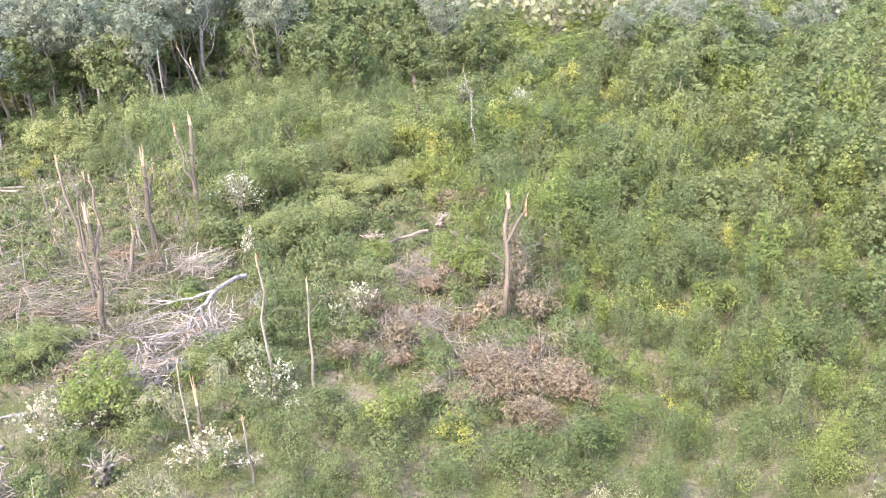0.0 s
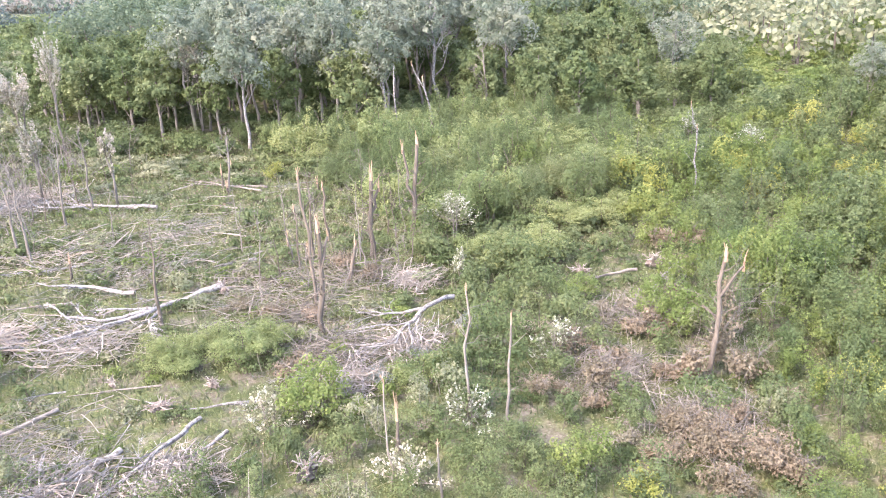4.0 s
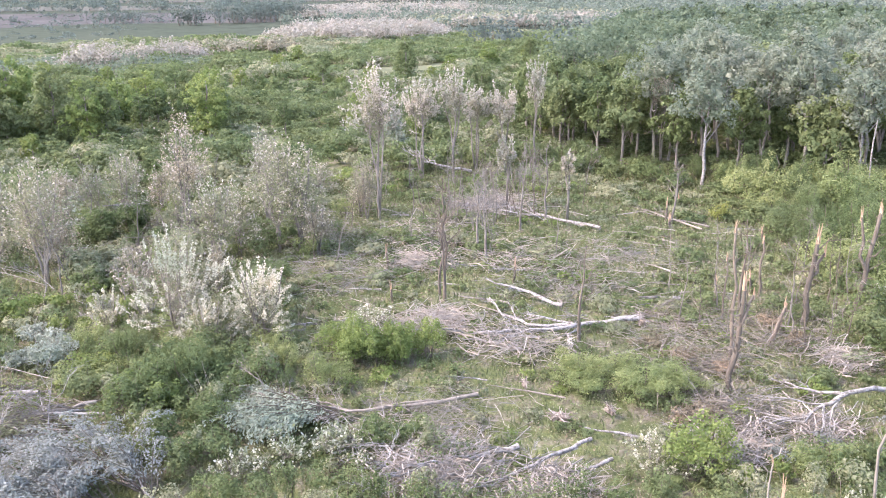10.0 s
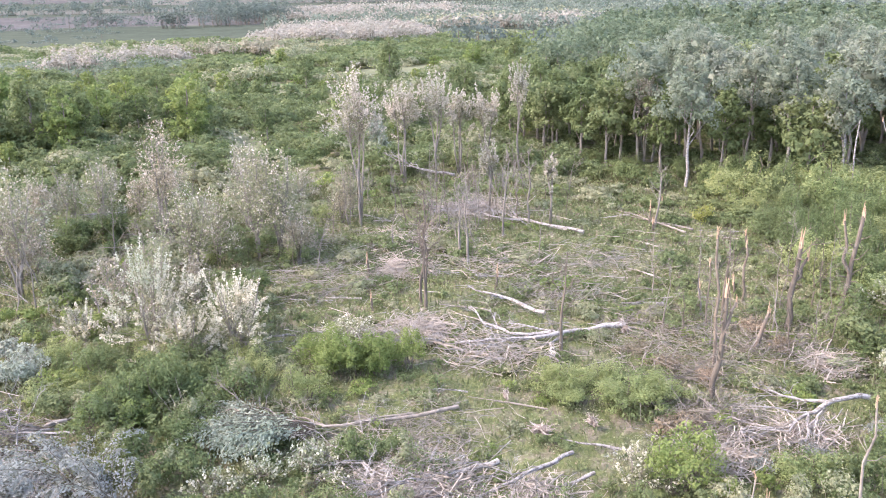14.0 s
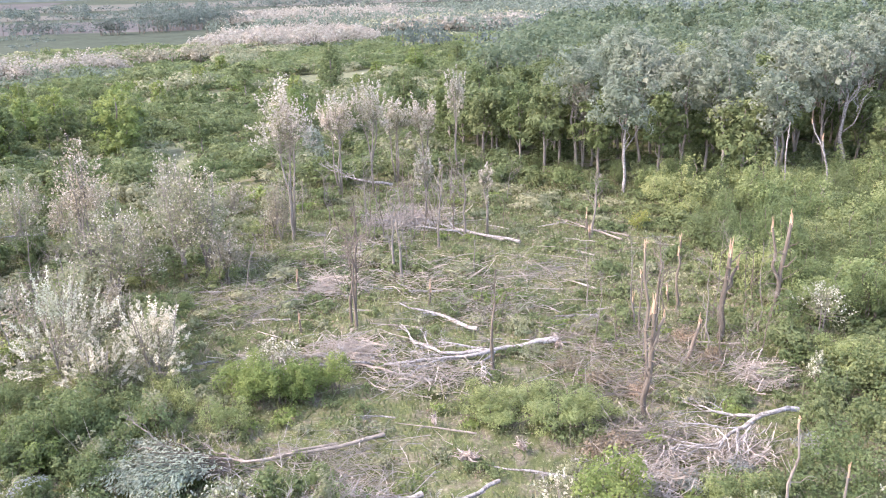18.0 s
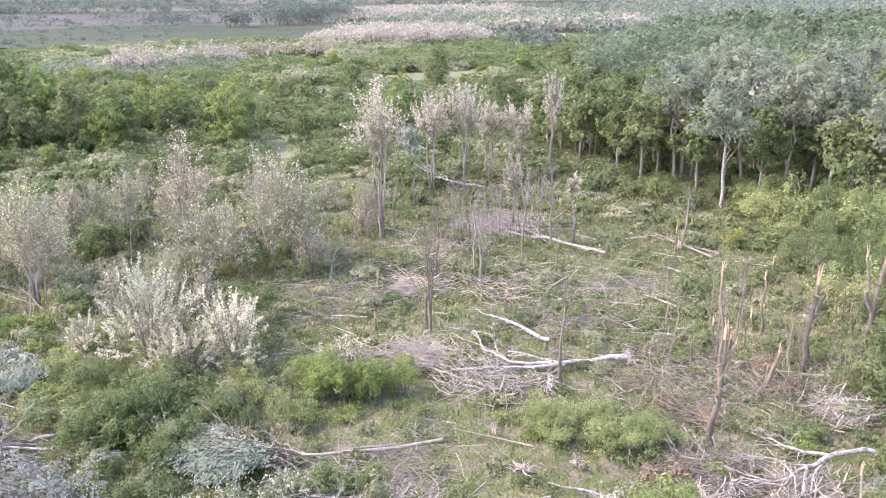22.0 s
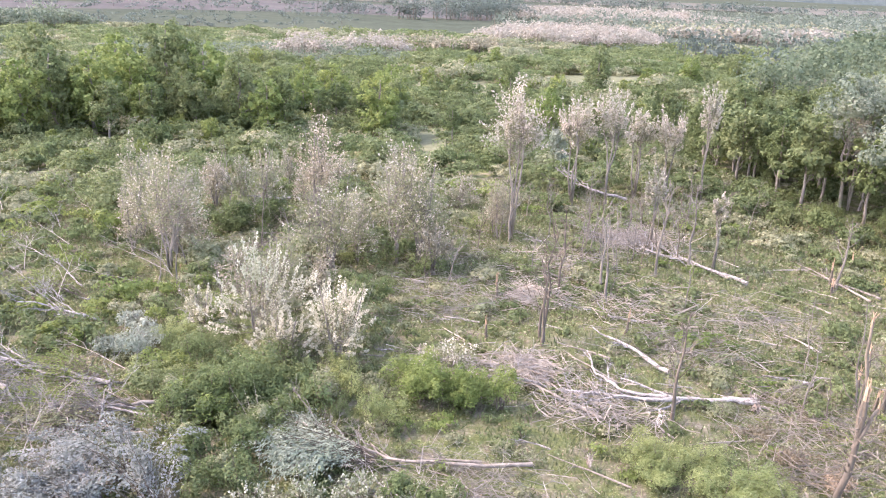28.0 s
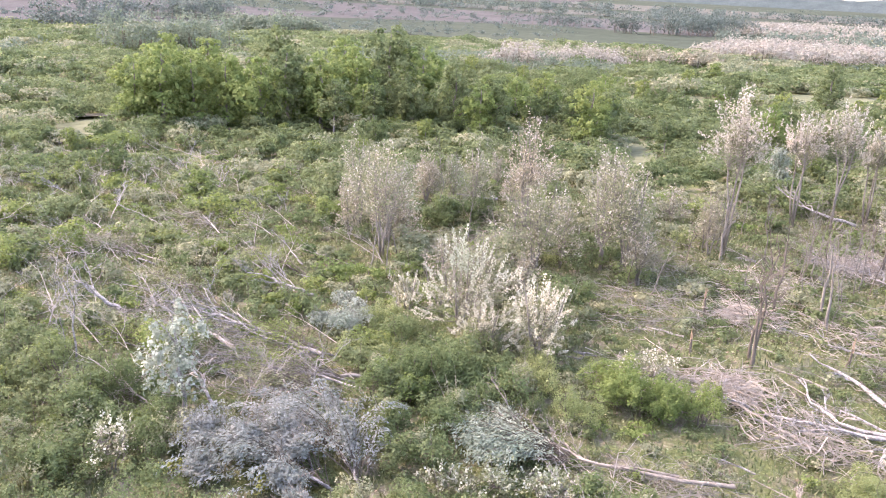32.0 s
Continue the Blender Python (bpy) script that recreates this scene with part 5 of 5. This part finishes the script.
for x, y, r in [(28.2, 28.5, 1.6), (23.4, 25.0, 1.6), (31.7, 30.6, 1.4), (29.8, 32.8, 1.2), (19.6, 42.7, 2.0), (17.8, 33.3, 1.8)]:
    keep_low(x, y, r)

# ---- the green grove and single trees behind ----
GROVE = [make_tree(340 + k, LEAF_GREEN if k == 1 else LEAF_BRIGHT, BARK_GREY, "grove_tree", lab, hi, sp, 0.1, 5200, 0.3, 0.01, 0.24, 24)
         for k, (lab, hi, sp) in enumerate([("fresh green leafy tree of the grove", 11.0, 3.7), ("green leafy tree of the grove", 12.0, 3.9), ("broad green tree of the grove", 10.5, 4.2)])]
GROVE_LINE = [(-91.0, 86.9), (-86.8, 88.1), (-84.4, 91.6), (-81.0, 94.8), (-76.8, 97.2), (-75.2, 101.6), (-71.5, 105.0), (-69.6, 111.2), (-67.0, 117.0), (-61.7, 118.7), (-92.4, 103.4), (-84.9, 110.8), (-78.9, 121.4), (-97.2, 98.6), (-71.1, 129.2)]
for k, (x, y) in enumerate(GROVE_LINE):
    plant(GROVE[(k * 2) % 3 if k > 2 else 0], x, y, 97 * k, 1.08 + 0.015 * min(k, 8) + 0.07 * math.sin(k * 1.7))
SINGLE = [(-65.0, 99.2, 0.8), (-62.0, 104.8, 0.85), (-74.3, 105.1, 0.85), (-58.8, 110.8, 0.8), (-54.1, 115.2, 0.9), (-47.1, 115.2, 0.85), (-33.3, 117.7, 0.95), (-33.3, 123.0, 0.8), (-80.7, 126.2, 0.8), (-72.6, 133.2, 0.8),
          (-64.1, 136.7, 0.85), (-7.6, 195.3, 0.9), (-25.8, 186.7, 0.7), (13.5, 218.4, 0.8), (25.0, 224.0, 0.85), (-22.6, 119.1, 0.6), (-10.2, 131.7, 0.7), (-2.7, 126.3, 0.75), (6.5, 127.1, 0.8), (19.0, 139.7, 0.9), (24.0, 144.5, 0.9), (-53.0, 145.3, 0.8)]
for k, (x, y, s) in enumerate(SINGLE):
    plant((OAK + GROVE)[(k * 3) % 7], x, y, 61 * k, s)
RIGHT_TREES = [(75.6, 36.3, 0.75), (83.4, 36.8, 0.9), (78.1, 42.2, 0.8), (90.9, 51.1, 0.7), (97.4, 58.3, 0.65), (73.4, 63.4, 0.75), (65.0, 65.0, 0.85), (58.1, 66.8, 0.85), (74.6, 69.6, 0.9),
               (57.7, 73.1, 0.9), (73.8, 78.8, 0.95), (84.7, 78.5, 0.9), (108.0, 62.1, 0.7), (89.1, 45.6, 0.68), (72.4, 30.8, 0.65), (101.7, 56.8, 0.7), (100.8, 48.9, 0.7), (98.8, 43.9, 0.7)]
for k, (x, y, s) in enumerate(RIGHT_TREES):
    plant((OAK + [POPLAR[1]])[(k * 3) % 5], x, y, 83 * k, s)

# ---- small trees over the scrub ----
SCRUB_TREE = [make_tree(380 + k, lf, BARK_GREY, "scrub_tree", lab, hi, sp, 0.05, 1900, 0.24, 0.01, 0.1, 14, 2)
              for k, (lf, lab, hi, sp) in enumerate([(LEAF_GREEN, "rounded small green tree in the scrub", 5.0, 2.3), (LEAF_BRIGHT, "small fresh-green tree in the scrub", 4.4, 2.0),
                                                     (LEAF_DARK, "dense dark-green small tree in the scrub", 4.6, 2.5), (LEAF_LIME, "small olive-green tree in the scrub", 5.4, 2.2)])]


FEATHER_TREE = [make_tree(390 + k, lf, BARK_GREY, "feathery_tree", lab, hi, sp, 0.04, 3000, 0.2, 0.01, 0.09, 18, 2, 1.35)
                for k, (lf, lab, hi, sp) in enumerate([(LEAF_LIME, "feathery olive-green young locust tree", 7.0, 2.3), (LEAF_GREEN, "upright green young locust tree", 7.6, 2.1), (LEAF_DARK, "dark-green feathery young tree", 6.6, 2.2)])]


def strew(kinds, seed, corners, n, small, large, apart):
    """Plants so many of the kinds over a quadrilateral, at least so far apart."""
    rng = np.random.default_rng(seed)
    a, b, c, d = (np.array(p, float) for p in corners)
    spots, tries = [], 0
    while len(spots) < n and tries < n * 30:
        tries += 1
        u, v = rng.random(2)
        p = (a * (1 - u) + b * u) * (1 - v) + (d * (1 - u) + c * u) * v
        if any((p[0] - q[0]) ** 2 + (p[1] - q[1]) ** 2 < apart * apart for q in spots) or any(inside(p[0], p[1], m) for m in MEADOWS + [CORRIDOR]):
            continue
        spots.append(p)
        plant(kinds[int(rng.random() * len(kinds))], p[0], p[1], rng.random() * 360, small + (large - small) * rng.random(), 0.85 + 0.3 * rng.random())


strew(SCRUB_TREE, 1, [(-61.1, 85.5), (12.9, 110.0), (26.5, 166.1), (-87.5, 120.1)], 46, 0.6, 1.1, 5)
strew(SCRUB_TREE, 2, [(-87.5, 120.1), (26.5, 166.1), (43.8, 312.6), (-147.4, 198.8)], 84, 0.7, 1.5, 7)
strew(OAK + GROVE, 3, [(-81.1, 95.6), (-34.1, 117.4), (-37.0, 152.1), (-110.5, 128.8)], 34, 0.62, 0.88, 5)
strew(SCRUB_TREE, 4, [(70.1, 57.2), (68.3, 26.3), (155.7, 64.3), (148.2, 128.6)], 62, 0.8, 1.3, 5)
strew(OAK, 5, [(52.3, 75.5), (68.2, 57.2), (102.0, 79.8), (79.1, 112.3)], 34, 0.55, 0.8, 4)
strew(SCRUB_TREE, 6, [(45.2, 39.7), (40.8, 14.9), (66.6, 25.6), (67.0, 56.2)], 26, 0.5, 0.9, 5)
strew(SCRUB_TREE, 7, [(-58.6, 42.9), (-49.2, 73.0), (-55.4, 111.2), (-94.6, 70.2)], 30, 0.45, 0.85, 5)

strew(FEATHER_TREE, 10, [(65.1, 37.0), (46.9, 10.4), (83.5, 18.1), (88.2, 46.5)], 46, 0.8, 1.25, 3.8)
strew(FEATHER_TREE, 11, [(35.5, 24.9), (32.1, 7.3), (45.2, 9.9), (50.5, 31.1)], 16, 0.45, 0.7, 4.5)
strew(POPLAR[2:] + OAK[1:], 12, [(82.5, 50.6), (73.9, 21.9), (97.6, 22.6), (104.3, 62.0)], 34, 0.5, 0.66, 4.5)

# ---- shrubs standing singly ----
SHRUB = [make_shrub(360 + k, lf, "shrub", lab, r, h, n, 0.13 if n > 2000 else 0.18) for k, (lf, lab, r, h, n) in enumerate([
    (LEAF_BRIGHT, "bright fresh-green leafy shrub", 1.5, 2.6, 1700), (LEAF_FEATHER, "low feathery green shrub", 1.6, 2.2, 3400),
    (LEAF_YELLOW, "young yellow-green leafy shrub", 1.1, 1.9, 800), (LEAF_LIME, "dense olive-green sapling clump", 1.2, 2.6, 1000), (LEAF_DARK, "spreading dark-green broad-leaved bush", 1.7, 2.2, 1500)])]
SHRUBS_NEAR = [(9.6, 36.5, 1, 1.1), (10.1, 29.2, 0, 1.2), (6.8, 38.2, 1, 0.9), (8.8, 39.1, 1, 0.8), (-6.2, 44.1, 0, 0.8), (-3.2, 42.6, 0, 0.8), (15.6, 29.3, 1, 0.9), (30.3, 38.4, 1, 1.2),
               (26.5, 39.3, 1, 1.1), (43.5, 55.3, 0, 1.1), (39.6, 62.1, 1, 1.1), (35.9, 50.1, 1, 1.2), (41.3, 47.2, 1, 1.1), (40.0, 41.8, 1, 1.0), (28.9, 27.3, 0, 0.8), (24.8, 70.5, 2, 1.0),
               (11.2, 36.9, 1, 1.0), (6.6, 37.8, 1, 0.9), (-6.3, 42.1, 0, 0.9), (-4.0, 41.5, 0, 0.9), (-1.3, 42.3, 0, 0.7), (-18.1, 40.9, 4, 1.1), (-14.4, 39.8, 1, 1.1), (-11.8, 39.3, 1, 1.1), (-19.9, 39.6, 1, 1.0)]
SHRUBS_MORE = [(-16.5, 35.4, 4, 1.0), (-15.2, 36.5, 4, 1.0), (-13.6, 37.4, 4, 1.1), (-13.4, 32.6, 4, 0.8), (-11.6, 34.0, 4, 0.9), (-11.7, 36.1, 4, 0.9), (27.2, 31.9, 0, 0.7), (29.1, 25.4, 0, 0.8), (35.4, 26.6, 0, 1.2), (37.0, 24.8, 0, 1.0), (35.4, 42.8, 1, 1.3), (28.8, 41.3, 1, 1.1), (38.1, 41.5, 1, 1.2), (17.3, 14.1, 4, 0.75), (19.0, 12.7, 4, 0.7),
               (48.8, 23.3, 2, 0.9), (45.2, 22.5, 2, 0.7), (57.2, 37.9, 2, 1.0), (17.5, 17.1, 2, 1.0), (16.5, 19.6, 3, 1.0), (24.3, 11.9, 2, 0.8), (31.8, 13.9, 3, 1.0), (32.5, 19.8, 3, 1.0), (-17.1, 40.1, 1, 1.0),
               (-15.6, 36.3, 0, 1.0), (-13.9, 38.8, 4, 1.1), (-5.4, 41.7, 0, 0.8), (-3.0, 41.7, 0, 0.7), (-30.9, 27.7, 4, 1.1), (-26.3, 25.3, 4, 1.1), (-23.7, 22.7, 4, 1.0), (-24.4, 25.3, 4, 0.9), (-21.7, 25.0, 4, 0.8), (-26.5, 28.3, 4, 0.9), (-22.6, 27.0, 4, 0.8), (-27.4, 27.1, 4, 1.0), (-19.9, 24.9, 2, 0.6), (-15.9, 26.2, 2, 0.6)]
THICKET = [make_shrub(370 + k, lf, "thicket_shrub", lab, r, h, int(n * 1.4), 0.16) for k, (lf, lab, r, h, n) in enumerate([
    (LEAF_GREEN, "tall dense green shrub of the thicket", 1.8, 3.6, 1700), (LEAF_FEATHER, "tall feathery light-green shrub of the thicket", 1.6, 3.2, 1600), (LEAF_DARK, "tall dark-green shrub of the thicket", 1.6, 4.0, 1500)])]
strew(THICKET + [THICKET[0], THICKET[2]], 8, [(27, 47), (42, 44), (78, 80), (30, 82)], 165, 0.8, 1.5, 2.4)
rng = np.random.default_rng(17)
EDGE_LINE = [(7, 108), (16, 99), (25, 88), (35, 84), (48, 80), (60, 84), (84, 83)]
for k in range(46):
    # undergrowth of the forest edge, before and between its trunks
    f = (k + rng.random()) / 46 * 5.99
    (ax, ay), (bx, by) = EDGE_LINE[int(f)], EDGE_LINE[int(f) + 1]
    deep = -2.0 + 9 * rng.random()
    plant(THICKET[(0, 2, 2)[k % 3]], ax + (bx - ax) * (f % 1) + 0.5 * deep, ay + (by - ay) * (f % 1) + 0.8 * deep, 71 * k, 0.55 + 0.4 * rng.random(), 0.75 + 0.3 * rng.random())
strew(THICKET, 13, [(-14, 50), (-6, 78), (-32, 94), (-38, 54)], 26, 0.35, 0.65, 4.0)
strew(THICKET, 9, [(-14, 34), (-6, 38), (-16, 50), (-22, 44)], 22, 0.4, 0.62, 1.8)
for k, (x, y, i, s) in enumerate(SHRUBS_NEAR + SHRUBS_MORE):
    plant(SHRUB[i], x, y, 59 * k, s, 0.9 + 0.2 * math.sin(k))


# ---- undergrowth and grass, round all that stands and lies ----
def grow_undergrowth():
    rng = np.random.default_rng(77)
    clumps = {k: [] for k in LEAF_OF}
    r = 19.0
    while r < 420:
        step = max(1.5, r * 0.031)
        n = int(2.75 * r / step)
        for k in range(n):
            a = -1.28 + 2.75 * (k + rng.random()) / n
            q = r + step * (rng.random() - 0.5)
            x, y = math.sin(a) * q, math.cos(a) * q
            z = zone(x, y)
            keep, rad, low, high, mix = GROWTH[z]
            m = drift(x, y, 9 + r * 0.05)
            if z == "clearing":
                keep = 0.9 if m > 0.5 else 0.55
            if z == "forest" and q > 150:
                continue
            if rng.random() > keep:
                continue
            big = rng.random()
            if z == "right" and big > 0.82:
                rad *= 0.6
                low, high = 2.4, 4.6
            rad *= 1.55 if big < 0.22 else 0.9
            h = (low + (high - low) * (0.55 * m + 0.45 * rng.random()) ** 1.2) * min(1.35, max(1.0, r / 110))
            h *= 1.35 if big < 0.22 else (0.55 + 0.6 * m)
            if q < 36:
                h = min(h, 1.9)
            if any((x - p) ** 2 + (y - w) ** 2 < e * e for p, w, e in BARE):
                if rng.random() < 0.45:
                    continue
                h, rad = min(h, 0.45), min(rad, 0.7)
            if z == "right" and rng.random() < 0.035:
                mix = "Y"
            i = int((m * 1.6 + 0.6 * rng.random()) * len(mix)) % len(mix)
            rad *= step / 1.55 * (0.8 + 0.5 * rng.random())
            if z == "right":
                for _ in range(2):
                    clumps[mix[i]].append((x + rng.normal() * rad * 0.5, y + rng.normal() * rad * 0.5, rad * 0.68, h * (0.75 + 0.6 * rng.random()), r, 0.18))
            else:
                clumps[mix[i]].append((x, y, rad, h, r, 0.0))
        r += step * 0.95
    for key, spots in clumps.items():
        g, rng = Geo(ord(key)), np.random.default_rng(ord(key))
        s = Geo(ord(key) + 1)
        for x, y, rad, h, dist, rise in spots:
            lobes = []
            for k in range(5):
                a, q = rng.random() * 6.28, rad * 0.75 * rng.random()
                lobes.append((x + math.cos(a) * q, y + math.sin(a) * q, h * (0.25 + 0.5 * rng.random()), rad * (0.3 + 0.28 * rng.random()), h * (0.22 + 0.16 * rng.random())))
            size = 0.0036 * min(dist, 70) + 0.0026 * max(0.0, dist - 70)
            area = sum(6.3 * L[3] * (L[3] + L[4]) * 0.5 for L in lobes)
            count = int(min(900, 0.62 * area / (0.32 * size * size)))
            g.crown(lobes, count, size, inner=0.35, rise=rise, width=0.3 if rise else 0.34, tight=1.25, fine=True, stray=0.35)
            if dist < 95 and key in "MG":
                for k in range(2):
                    a = rng.random() * 6.28
                    c = np.array([x + math.cos(a) * rad * 0.4, y + math.sin(a) * rad * 0.4, -0.1])
                    s.tube(bend(rng, c, c + np.array([rng.normal() * 0.35, rng.normal() * 0.35, h * (0.8 + 0.5 * rng.random())]), 3, 0.04), [0.018, 0.014, 0.006], 3)
        tagged(new("undergrowth", g.mesh("undergrowth", LEAF_OF[key])), LABEL_OF[key], "undergrowth", "", "stuff")
        if s.v and key in "MG":
            tagged(new("bare_stems", s.mesh("bare_stems", BARK_DEAD if key in "ML" else BARK_BROWN)), "thin bare stems standing up through the undergrowth", "undergrowth", "", "stuff")


grow_undergrowth()


def grow_grass():
    rng = np.random.default_rng(31)
    g = Geo(31)
    n = 110000
    a, q = -1.25 + 2.7 * rng.random(n), 22 + 75 * rng.random(n) ** 0.8
    c = np.stack([np.sin(a) * q, np.cos(a) * q, 0.12 + 0.16 * rng.random(n)], 1)
    t = np.stack([rng.normal(size=n) * 0.45, rng.normal(size=n) * 0.45, np.ones(n)], 1)
    h = (0.14 + 0.28 * rng.random((n, 1)) ** 1.5) * (0.8 + q[:, None] / 120)
    b = rng.normal(size=(n, 3)) * np.array([1, 1, 0])
    b /= np.linalg.norm(b, axis=1, keepdims=True)
    c[:, 2] = 0
    w = 0.02 + 0.0006 * q[:, None]
    v = np.stack([c - b * w, c + b * w, c + t * h + b * w * 0.3, c + t * h - b * w * 0.3], 1).reshape(-1, 3)
    g.add(v, np.arange(n * 4).reshape(n, 4))
    tagged(new("grass", g.mesh("grass", GRASS)), "uneven tufts of green and dry grass", "grass", "", "stuff")


grow_grass()


def grow_herbs():
    """Low broad-leaved plants and dry litter between the logs."""
    for name, seed, leaf, label, n, low, tall in (("herbs", 61, LEAF_GREEN, "low green herbs covering the clearing", 95000, 0.03, 0.3), ("herbs", 62, LEAF_MUTED, "low grey-green herbs and dry stalks", 60000, 0.03, 0.24),
                                                  ("leaf_litter", 63, LEAF_BROWN, "dry brown leaf litter on the forest floor", 50000, 0.01, 0.06)):
        rng, g = np.random.default_rng(seed), Geo(seed)
        a, q = -1.1 + 2.3 * rng.random(n), 22 + 72 * rng.random(n) ** 0.8
        x, y = np.sin(a) * q, np.cos(a) * q
        patch = np.sin(x * 0.8 + seed) * np.sin(y * 0.7 + 2 * seed) + 0.7 * np.sin(x * 1.9 + y * 1.3 + seed) + 0.5 * np.sin(x * 0.35 - y * 0.5 + seed)
        keep = patch + rng.normal(size=n) * 0.5 > -0.15
        x, y, q = x[keep], y[keep], q[keep]
        m = len(x)
        c = np.stack([x, y, low + tall * rng.random(m) ** 1.5], 1)
        g.leaves(c, 0.0032 * q, np.tile((0.0, 0.0, 1.0), (m, 1)), 0, 0.36, 0.0, 0.0, None, 0.45)
        tagged(new(name, g.mesh(name, leaf)), label, "undergrowth", "", "stuff")


grow_herbs()
